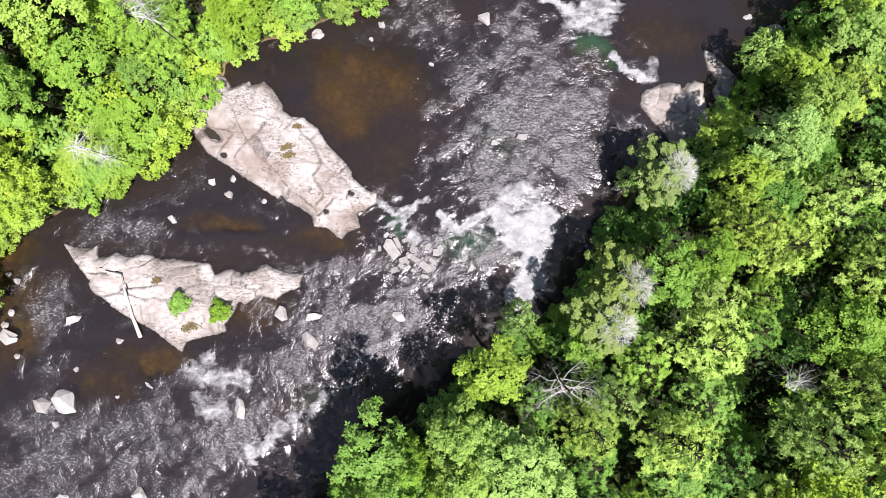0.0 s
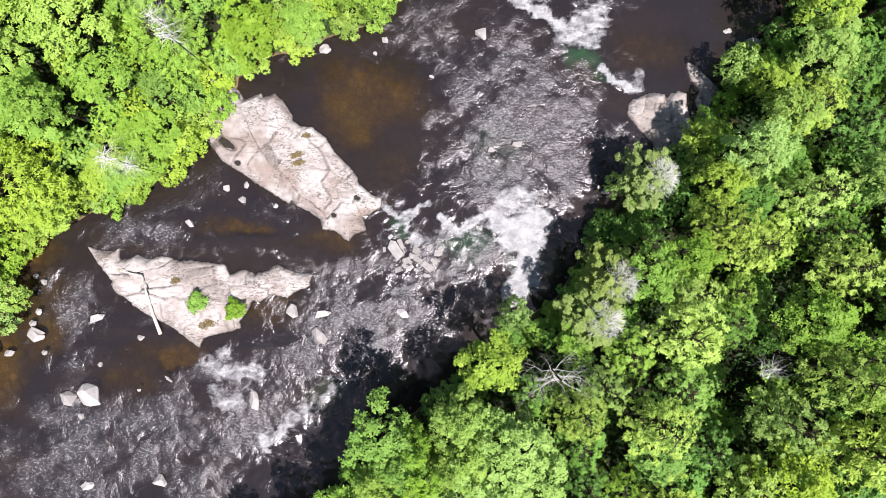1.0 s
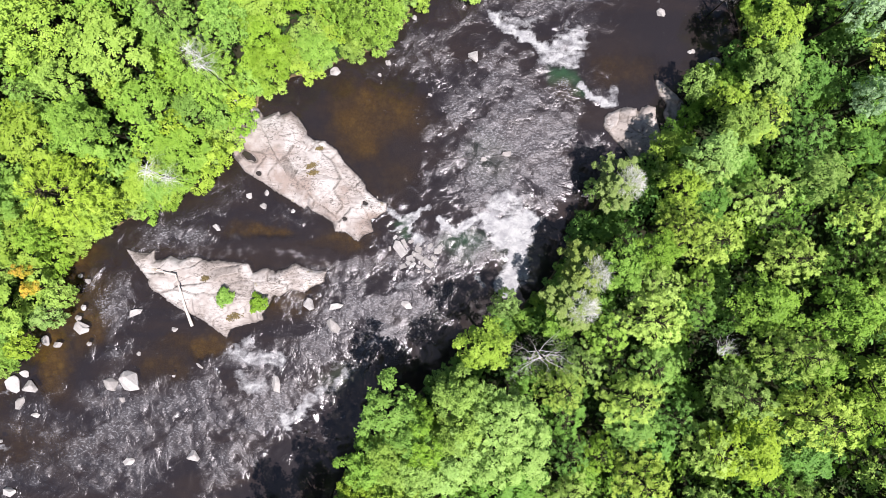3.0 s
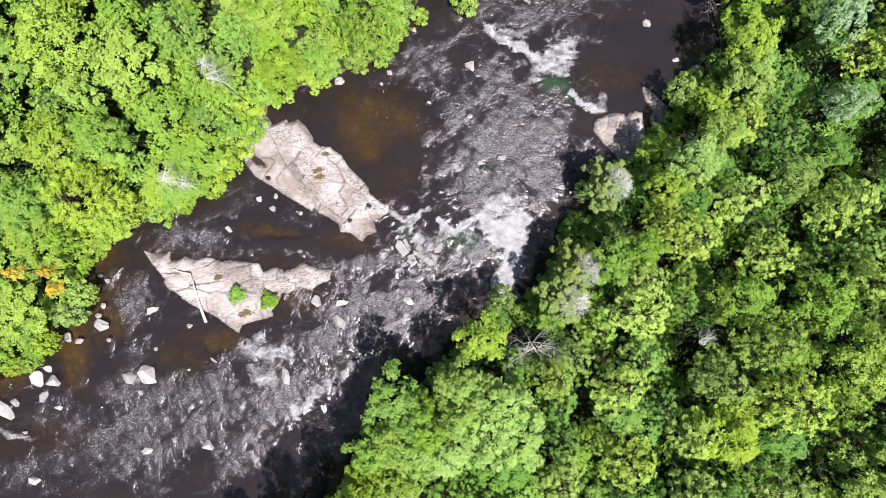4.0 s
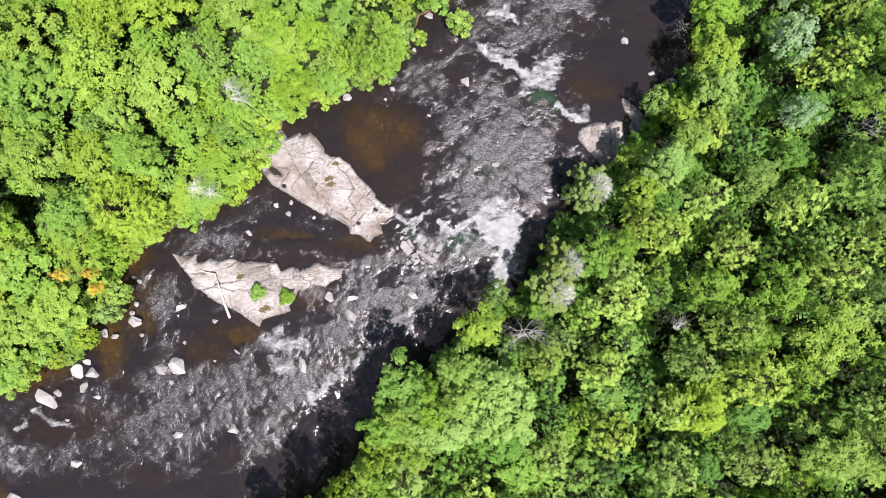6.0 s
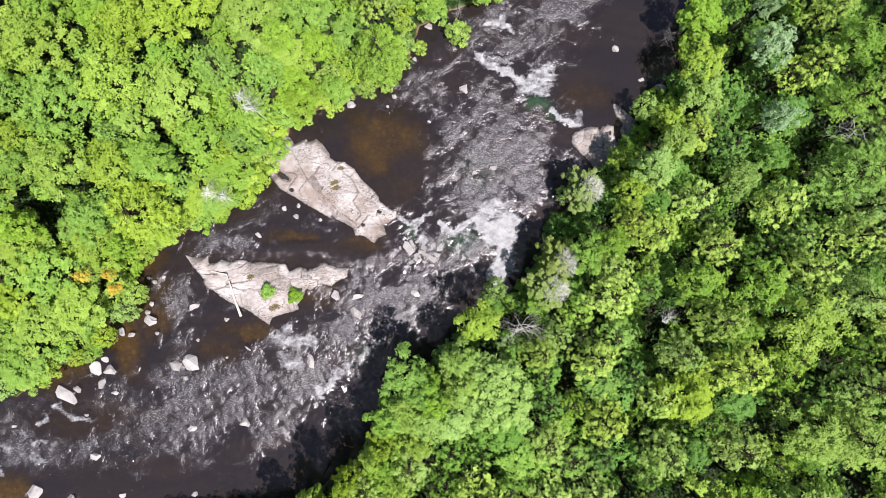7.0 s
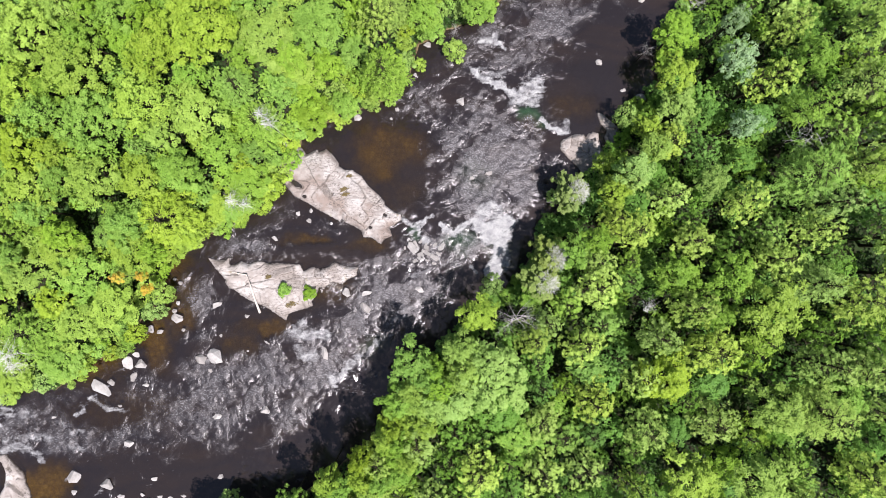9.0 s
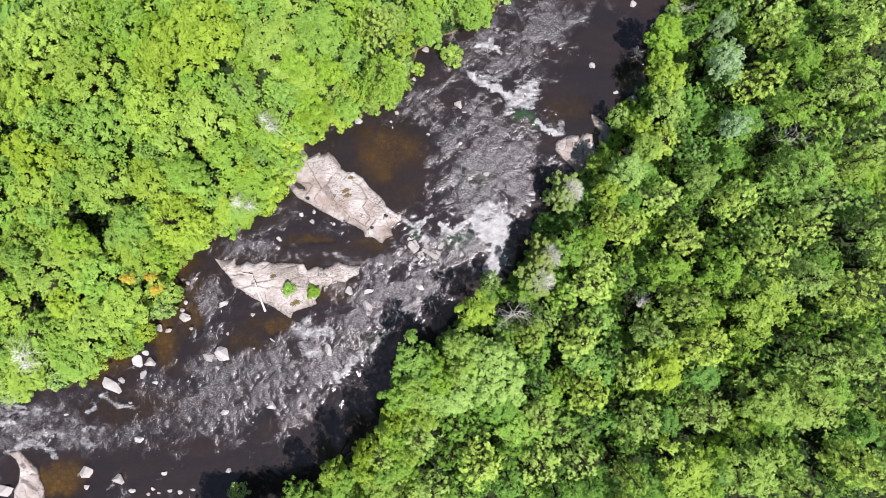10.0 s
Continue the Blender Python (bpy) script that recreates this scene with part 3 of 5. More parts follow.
def white_water(x, y):
    """How white the water breaks: soft spots, and ragged strokes along the lines of the falls."""
    out = spots(x, y, FOAM, 1.2, 0.8)
    wx = x + 0.9 * (fbm(x * 0.9, y * 0.9 + 60, 4) - 0.5) + 0.4 * (fbm(x * 2.9, y * 2.9, 2) - 0.5)
    wy = y + 0.9 * (fbm(x * 0.9 + 90, y * 0.9, 4) - 0.5) + 0.4 * (fbm(x * 2.9 + 30, y * 2.9, 2) - 0.5)
    for line, wide, amp in BREAKS:
        d = np.full(np.shape(x), 1e9)
        for (ax, ay), (bx, by) in zip(line, line[1:]):
            ex, ey = bx - ax, by - ay
            k = np.clip(((wx - ax) * ex + (wy - ay) * ey) / (ex * ex + ey * ey), 0, 1)
            d = np.minimum(d, np.hypot(wx - ax - k * ex, wy - ay - k * ey))
        q = np.clip((1.5 * wide + 0.1 - d) / (wide + 0.1), 0, 1)
        out = np.maximum(out, amp * q * q * (3 - 2 * q))
    return out


def land(x, y):
    """Metres inland from the water's edge, negative in the river; and whether it is the right bank's land."""
    l, r = inside(x, y, LEFT_LAND), inside(x, y, RIGHT_LAND)
    return np.maximum(l, r) + 0.9 * (fbm(x * 0.7, y * 0.7, 3) - 0.5), r > l


def near_rock(x, y):
    """1 at the foot of the bedrock, falling to 0 a little way out."""
    d = np.maximum(inside(x, y, ROCK_A), np.maximum(inside(x, y, ROCK_B), inside(x, y, BAR_E)))
    return np.clip(1 + (d + 0.7 * (fbm(x * 0.9 + 8, y * 0.9, 3) - 0.5)) / 1.3, 0, 1)


def ground_height(x, y):
    d, right = land(x, y)
    shallow = spots(x, y, SHALLOW)
    bank = 0.15 + 2.2 * (1 - np.exp(-np.maximum(d, 0) / 5)) + 0.6 * (fbm(x * 0.3, y * 0.3) - 0.5) * np.clip(d / 3, 0, 1)
    bed = -0.25 - 0.9 * np.clip(-d / 4, 0, 1) * (1 - 0.7 * shallow) + 0.25 * (fbm(x * 0.8, y * 0.8) - 0.5)
    bed = np.maximum(bed, bed + 0.5 * near_rock(x, y))
    k = np.clip((d + 0.8) / 1.2, 0, 1)
    return bed * (1 - k) + bank * k


def mesh_of(name, verts, faces, material, smooth=False):
    me = bpy.data.meshes.new(name)
    me.from_pydata(np.asarray(verts, float).tolist(), [], faces if isinstance(faces, list) else faces.tolist())
    me.materials.append(material)
    if smooth:
        me.polygons.foreach_set("use_smooth", [True] * len(me.polygons))
    me.update()
    return me


def lines_of(lo, hi, step, far):
    core = list(np.arange(lo, hi, step))
    out, d = [], step
    while core[-1] + d < far:
        d *= 1.5
        core.append(core[-1] + d)
        out.append(lo - (core[-1] - hi))
    return np.array(sorted(set(round(v, 3) for v in out + core)))


def sheet(name, xs, ys, height, material, keep=None):
    """A sheet over the lines xs and ys."""
    X, Y = np.meshgrid(xs, ys, indexing="ij")
    Z = height(X, Y)
    idx = np.arange(X.size).reshape(X.shape)
    F = np.stack([idx[:-1, :-1], idx[1:, :-1], idx[1:, 1:], idx[:-1, 1:]], -1).reshape(-1, 4)
    V = np.stack([X, Y, Z], -1).reshape(-1, 3)
    if keep is not None:
        ok = keep(X, Y).reshape(-1)
        F = F[ok[F].any(1)]
        used = np.unique(F)
        back = np.zeros(len(V), int)
        back[used] = np.arange(len(used))
        V, F = V[used], back[F]
    return mesh_of(name, V, F, material, True)


tagged(new("ground", sheet("ground", lines_of(-80, 76, 0.8, 1500), lines_of(-56, 56, 0.8, 1500), ground_height, GROUND)),
       "forest floor of leaf litter, darkened for tree shade, sloping to a rusty-brown river bed", "ground", kind="structure")


def wave_height(x, y):
    r = np.clip(0.3 + spots(x, y, RIFFLE, 1.0) - 0.6 * spots(x, y, CALM, 0.9), 0, 1)
    f = white_water(x, y)
    c, s = math.cos(radians(40)), math.sin(radians(40))
    u, v = x * c + y * s, -x * s + y * c
    chop = 0.6 * (fbm(u * 1.6, v * 0.9, 3) - 0.5) + 0.4 * (fbm(x * 3.1 + 40, y * 3.1, 2) - 0.5)
    return chop * (0.02 + 0.34 * r + 0.35 * f) + 0.02 * (fbm(x * 0.4, y * 0.4, 2) - 0.5)


def river():
    me = sheet("river_water", lines_of(-64, 46, 0.2, 600), lines_of(-40, 42, 0.2, 600), wave_height, WATER,
               lambda x, y: land(x, y)[0] < 1.2)
    co = np.empty(len(me.vertices) * 3)
    me.vertices.foreach_get("co", co)
    x, y = co[0::3], co[1::3]
    d = land(x, y)[0]
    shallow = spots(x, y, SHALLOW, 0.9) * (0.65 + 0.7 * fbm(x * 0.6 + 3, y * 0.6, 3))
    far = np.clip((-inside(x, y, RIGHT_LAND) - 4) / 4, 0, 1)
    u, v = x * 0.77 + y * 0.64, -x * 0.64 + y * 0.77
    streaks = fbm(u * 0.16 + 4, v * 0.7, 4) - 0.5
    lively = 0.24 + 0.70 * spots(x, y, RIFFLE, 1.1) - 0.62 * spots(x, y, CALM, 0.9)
    # Right margin kept smooth, so no pale flecks: bank shade put into the colour.
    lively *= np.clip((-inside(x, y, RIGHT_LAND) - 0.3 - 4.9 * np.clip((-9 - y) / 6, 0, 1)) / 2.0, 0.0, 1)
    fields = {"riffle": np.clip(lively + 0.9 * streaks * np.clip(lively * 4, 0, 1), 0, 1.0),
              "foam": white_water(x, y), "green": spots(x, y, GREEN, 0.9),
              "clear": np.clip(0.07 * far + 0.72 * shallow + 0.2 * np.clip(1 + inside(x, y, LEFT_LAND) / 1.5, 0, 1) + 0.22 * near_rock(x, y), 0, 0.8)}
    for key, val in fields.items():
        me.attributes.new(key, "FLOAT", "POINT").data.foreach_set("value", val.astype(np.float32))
    return tagged(new("water", me), "dark tea-brown river water breaking white over rapids", "water", kind="structure")


river()

# ---- bedrock islands ----
def blades(P, N, long, wide, rs, along=None):
    """Leaf sprays: kite-shaped blades at P facing N; along gives the way they point."""
    n = len(P)
    N = N / (np.linalg.norm(N, axis=1, keepdims=True) + 1e-9)
    A = rs.normal(size=(n, 3)) if along is None else along
    U = A - (A * N).sum(1, keepdims=True) * N
    U /= np.linalg.norm(U, axis=1, keepdims=True) + 1e-9
    W = np.cross(N, U)
    l, w = np.reshape(long, (-1, 1)) * np.ones((n, 1)), np.reshape(wide, (-1, 1)) * np.ones((n, 1))
    V = np.stack([P - U * l * 0.5, P + W * w * 0.5 - U * l * 0.05, P + U * l * 0.5, P - W * w * 0.5 - U * l * 0.05], 1).reshape(-1, 3)
    return V, np.arange(4 * n).reshape(n, 4)


def outcrop(name, poly, top, turn, material, label, step=0.09, hollows=(), moss=()):
    """A low whaleback of bedrock with ragged edges, bedding steps and hollows."""
    xs, ys = [p[0] for p in poly], [p[1] for p in poly]
    c, s = math.cos(turn), math.sin(turn)

    rs = np.random.RandomState(len(poly))
    span = max(max(xs) - min(xs), max(ys) - min(ys))
    seeds = rs.uniform((min(xs), min(ys)), (max(xs), max(ys)), (int(span * 2.2), 2))
    tilt, step_up = rs.normal(size=(len(seeds), 2)) * 0.15, rs.normal(size=len(seeds)) * 0.08

    def edge(x, y):
        return inside(x, y, poly) + 0.2 * (fbm(x * 1.1 + 11, y * 1.1, 4) - 0.5) + 0.1 * (fbm(x * 5, y * 5, 2) - 0.5)

    def plates(x, y):
        """The tilted plates that the rock has split into, and the cracks between them."""
        wx, wy = x + 0.7 * (fbm(x * 0.6, y * 0.6, 3) - 0.5), y + 0.7 * (fbm(x * 0.6 + 40, y * 0.6, 3) - 0.5)
        u, v = wx * c + wy * s, -wx * s + wy * c
        first, second, plate = np.full(np.shape(x), 1e9), np.full(np.shape(x), 1e9), np.zeros(np.shape(x))
        for (px, py), (tx, ty), up in zip(seeds, tilt, step_up):
            pu, pv = px * c + py * s, -px * s + py * c
            d = np.abs(u - pu) * 0.55 + np.abs(v - pv) * 1.25
            plate = np.where(d < first, up + tx * (x - px) + ty * (y - py), plate)
            second, first = np.minimum(second, np.maximum(first, d)), np.minimum(first, d)
        return u, v, plate, np.clip(1 - (second - first) / 0.12, 0, 1)

    def height(x, y):
        e = edge(x, y)
        u, v, plate, crack = plates(x, y)
        rise = 0.32 * np.clip((e + 0.12) / 0.28, 0, 1) + (top - 0.32) * (1 - np.exp(-np.maximum(e, 0) / 1.5))
        rough = plate - 0.16 * crack + 0.14 * (fbm(u * 0.35 + 7, v * 1.1, 3) - 0.5) + 0.04 * (fbm(u * 3, v * 4, 3) - 0.5)
        pit = 0.0
        for hx, hy, ha, hb, ht in hollows:
            hc, hs = math.cos(radians(ht)), math.sin(radians(ht))
            q = (((x - hx) * hc + (y - hy) * hs) / ha) ** 2 + ((-(x - hx) * hs + (y - hy) * hc) / hb) ** 2
            pit = np.maximum(pit, 0.4 * np.clip(1.6 - q, 0, 1))
        k = np.clip(e / 0.4, 0, 1)
        return np.where(e < -0.12, -0.7 + np.maximum(e, -2) * 0.3, rise + (np.clip(rough, -0.25, 0.25) - pit) * k)

    gx, gy = np.arange(min(xs) - 1, max(xs) + 1, step), np.arange(min(ys) - 1, max(ys) + 1, step)
    me = sheet(name, gx, gy, height, material, lambda x, y: edge(x, y) > -0.3)
    co = np.empty(len(me.vertices) * 3)
    me.vertices.foreach_get("co", co)
    me.attributes.new("crack", "FLOAT", "POINT").data.foreach_set("value", plates(co[0::3], co[1::3])[3].astype(np.float32))
    ob = tagged(new(name, me), label, "rock outcrop", "bedrock outcrops")
    for hx, hy, ha, hb, ht in hollows:
        z = float(height(np.array([hx]), np.array([hy]))[0]) + 0.2
        ring = [(ha * 1.1 * math.cos(a) * k, hb * 1.1 * math.sin(a) * k, 0) for a, k in zip(np.linspace(0, 2 * math.pi, 17)[:-1], rs.uniform(0.6, 1.35, 16))]
        puddle = new("puddle", mesh_of("puddle", ring, [tuple(range(16))], PUDDLE))
        puddle.parent, puddle.matrix_world = ob, pose(hx, hy, z, 0, 0, ht)
        puddle["label"] = "dark rainwater in a rock hollow"
    for mx, my, mr in moss:
        n = 160
        P = np.column_stack([mx + rs.normal(size=n) * mr * 0.75, my + rs.normal(size=n) * mr * 0.3]) + (rs.normal(size=(n, 1)) * mr * 0.35)
        z = height(P[:, 0], P[:, 1]) + rs.uniform(0.01, 0.09, n)
        V, F = blades(np.column_stack([P, z]), rs.normal(size=(n, 3)) * 0.5 + (0, 0, 1), 0.17 * rs.uniform(0.6, 1.4, n), 0.1, rs)
        tuft = new("moss_patch", mesh_of("moss_patch", V, F, MOSS))
        tuft.parent = ob
        tagged(tuft, "dry brown moss in a crack", kind="stuff")
    return ob


outcrop("bedrock_outcrop", ROCK_A, 0.95, radians(8), ROCK_FLAT, "pale bleached granite island with small green shrubs, in the river",
        moss=[(-21.0, -2.4, 0.21), (-18.5, -5.8, 0.38)])
outcrop("bedrock_outcrop", ROCK_B, 1.1, radians(-40), ROCK_ALONG, "long pinkish-white granite whaleback reaching out from the bank",
        hollows=[ (-17.06, 8.27, 0.83, 0.33, -30), (-16.30, 6.82, 0.25, 0.21, 0), (-6.88, 4.02, 0.25, 0.17, -30), (-8.70, 2.68, 0.21, 0.17, 0)], moss=[(-11.5, 7.3, 0.25), (-11.3, 6.7, 0.25), (-10.8, 8.9, 0.17)])
outcrop("bedrock_outcrop", ROCK_C, 0.9, radians(-15), ROCK_FLAT, "white granite ledge half in tree shade")
outcrop("bedrock_outcrop", ROCK_D, 0.8, radians(-60), ROCK_FLAT, "grey granite slab in the shade of the bank")
outcrop("bedrock_outcrop", BAR_E, 0.5, radians(-50), ROCK_FLAT, "white bleached rock bar at the shallow edge of the river")


# ---- boulders ----
def boulder_mesh(seed, points):
    """An angular frost-split stone, one metre in half-length, with worn edges."""
    rnd = random.Random(seed)
    bm = bmesh.new()
    for _ in range(points):
        v = Vector((rnd.gauss(0, 1), rnd.gauss(0, 1), rnd.gauss(0, 0.8))).normalized()
        bm.verts.new((v.x * rnd.uniform(0.85, 1.1), v.y * rnd.uniform(0.85, 1.1), v.z * rnd.uniform(0.8, 1.0)))
    hull = bmesh.ops.convex_hull(bm, input=bm.verts)
    bmesh.ops.delete(bm, geom=list({g for g in hull["geom_interior"] + hull["geom_unused"] if isinstance(g, bmesh.types.BMVert)}), context="VERTS")
    bmesh.ops.dissolve_limit(bm, angle_limit=radians(14), verts=bm.verts, edges=bm.edges)
    bmesh.ops.bevel(bm, geom=list(bm.edges), offset=0.035, segments=1, affect="EDGES", clamp_overlap=True)
    bmesh.ops.triangulate(bm, faces=bm.faces)
    for v in bm.verts:
        v.co += v.normal * 0.05 * (noise.noise(v.co * 2.5 + Vector((seed, 0, 0))))
    me = bpy.data.meshes.new("boulder")
    bm.to_mesh(me)
    bm.free()
    me.materials.append(BOULDER)
    return me


def slab_mesh(seed):
    """A split block: a skewed box with knocked-off corners."""
    rnd = random.Random(seed)
    bm = bmesh.new()
    for sx in (-1, 1):
        for sy in (-1, 1):
            for sz in (-1, 1):
                bm.verts.new((sx * rnd.uniform(0.6, 1.05), sy * rnd.uniform(0.6, 1.05), sz * rnd.uniform(0.7, 1.0)))
    bm.verts.new((rnd.uniform(0.9, 1.15), rnd.uniform(-0.4, 0.4), rnd.uniform(-0.2, 0.6)))
    bm.verts.new((rnd.uniform(-0.4, 0.4), -rnd.uniform(0.9, 1.15), rnd.uniform(-0.2, 0.6)))
    bmesh.ops.convex_hull(bm, input=bm.verts)
    bmesh.ops.dissolve_limit(bm, angle_limit=radians(12), verts=bm.verts, edges=bm.edges)
    bmesh.ops.bevel(bm, geom=list(bm.edges), offset=0.04, segments=1, affect="EDGES", clamp_overlap=True)
    bmesh.ops.triangulate(bm, faces=bm.faces)
    me = bpy.data.meshes.new("boulder")
    bm.to_mesh(me)
    bm.free()
    me.materials.append(WET_STONE)
    return me


SLABS = [slab_mesh(40 + k) for k in range(7)]
STONES = [boulder_mesh(k, 12 + 2 * (k % 4)) for k in range(8)]
rnd = random.Random(5)
for rows, flat, group, label in (
        (BOULDERS + BOULDERS_B + BOULDERS_C + BOULDERS_D, 0.6, "boulders in the river", "pale angular granite boulder standing in the river"),
        (LEDGE, 0.45, "broken slabs below the ledge", "split grey-white rock slab awash in the rapids")):
    grow, spin = (1.05, 8) if flat > 0.5 else (0.84, 6)
    for x, y, rx, ry, turn in rows:
        size = "small " if max(rx, ry) < 0.4 else ("large " if max(rx, ry) > 0.85 else "")
        ob = tagged(new("boulder", rnd.choice(SLABS if flat < 0.5 else STONES)), size + label, "boulder", group)
        rz = flat * min(rx, ry) + 0.06
        ob.matrix_world = pose(x, y, (0.25 if flat > 0.5 else rnd.uniform(0.0, 0.5)) * rz, rnd.uniform(-8, 8), rnd.uniform(-8, 8), turn + rnd.choice((0, 180)) + spin * rnd.uniform(-1, 1)) @ Matrix.Diagonal((rx * grow, ry * grow, rz, 1))

for k in range(14):
    x, y = rnd.gauss(-2.2, 1.3), rnd.gauss(-0.6, 0.9)
    r = rnd.uniform(0.1, 0.26)
    ob = tagged(new("boulder", rnd.choice(SLABS)), "small broken rock among slabs in the rapids", "boulder", "rubble below the ledge")
    ob.matrix_world = pose(x, y, rnd.uniform(-0.02, 0.06), rnd.uniform(-15, 15), rnd.uniform(-15, 15), rnd.uniform(0, 360)) @ Matrix.Diagonal((r * 1.3, r, r * 0.6, 1))

# ---- trees ----
def tube(points, radii, sides=6):
    """A tapered limb along some points."""
    V, F = [], []
    pts = [Vector(p) for p in points]
    for i, p in enumerate(pts):
        d = (pts[min(i + 1, len(pts) - 1)] - pts[max(i - 1, 0)]).normalized()
        a = d.orthogonal().normalized()
        b = d.cross(a)
        for k in range(sides):
            t = 2 * math.pi * k / sides
            V.append(p + radii[i] * (math.cos(t) * a + math.sin(t) * b))
    for i in range(len(pts) - 1):
        for k in range(sides):
            k2 = (k + 1) % sides
            F.append((i * sides + k, i * sides + k2, (i + 1) * sides + k2, (i + 1) * sides + k))
    F.append(tuple(range((len(pts) - 1) * sides, len(pts) * sides)))
    return V, F


def joined(name, pieces, material):
    V, F = [], []
    for v, f in pieces:
        n = len(V)
        V += [tuple(p) for p in v]
        F += [tuple(i + n for i in q) for q in f]
    return mesh_of(name, V, F, material)


def thing(name, parts):
    """A plant: an Empty at its base with its parts as children."""
    root = new(name)
    for part_name, me in parts:
        ob = new(part_name, me)
        ob.parent = root
    return root


def toned(name, V, F, tone, material):
    """A crown of blades; the blades of a sprig share one tone."""
    me = mesh_of(name, V, F, material)
    me.attributes.new("tone", "FLOAT", "POINT").data.foreach_set("value", np.asarray(tone).astype(np.float32))
    return me


def sprigs(C, N, rs, count, long, wide, lift, loose=0.22, tone=None):
    """Rosettes of leaves at C that face N: each leaf points outwards, lifted a little off the sprig's plane."""
    n = len(C)
    N = N / (np.linalg.norm(N, axis=1, keepdims=True) + 1e-9)
    T = rs.normal(size=(n, 3))
    T -= (T * N).sum(1, keepdims=True) * N
    T /= np.linalg.norm(T, axis=1, keepdims=True) + 1e-9
    B = np.cross(N, T)
    size = rs.uniform(0.75, 1.3, (n, 1))
    P, D, M, L = [], [], [], []
    tone = rs.uniform(0, 1, n) if tone is None else 0.7 * np.asarray(tone) + 0.3 * rs.uniform(0, 1, n)
    for k in range(count):
        a = 2 * math.pi * (k + rs.uniform(-0.35, 0.35, (n, 1))) / count
        up = lift + rs.normal(size=(n, 1)) * 0.2
        d = (T * np.cos(a) + B * np.sin(a)) * np.cos(up) + N * np.sin(up)
        l = long * size * rs.uniform(0.8, 1.2, (n, 1))
        P.append(C + d * l * 0.55)
        D.append(d)
        M.append(N * np.cos(up) - (T * np.cos(a) + B * np.sin(a)) * np.sin(up) * 0.6 + rs.normal(size=(n, 3)) * loose)
        L.append(l)
    P, D, M, L = (np.concatenate(v) for v in (P, D, M, L))
    V, F = blades(P, M, L[:, 0], L[:, 0] * wide / long, rs, D)
    return V, F, np.tile(tone, count)


def inner_leaves(rs, n, radius, low, top, big):
    """Broad leaf sprays added deep inside a crown to stop light, toned dark as if shaded."""
    a, k, h = rs.uniform(0, 2 * math.pi, n), 0.78 * np.sqrt(rs.uniform(0, 1, n)), rs.uniform(0, 1, n)
    r = radius * k * np.sqrt(np.clip(1 - h * h, 0, 1))
    P = np.column_stack([r * np.cos(a), r * np.sin(a), low + (top - low) * 0.85 * h])
    V, F = blades(P, rs.normal(size=(n, 3)) * 0.35 + (0, 0, 1), big * rs.uniform(0.8, 1.3, n), big * 0.75, rs)
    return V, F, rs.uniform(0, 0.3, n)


def stacked(*crowns):
    """Several sets of blades as one."""
    at = np.cumsum([0] + [len(c[0]) for c in crowns])
    return (np.concatenate([c[0] for c in crowns]), [tuple(f) for c, k in zip(crowns, at) for f in (c[1] + k).tolist()],
            np.concatenate([np.repeat(c[2], c[1].shape[1]) for c in crowns]))


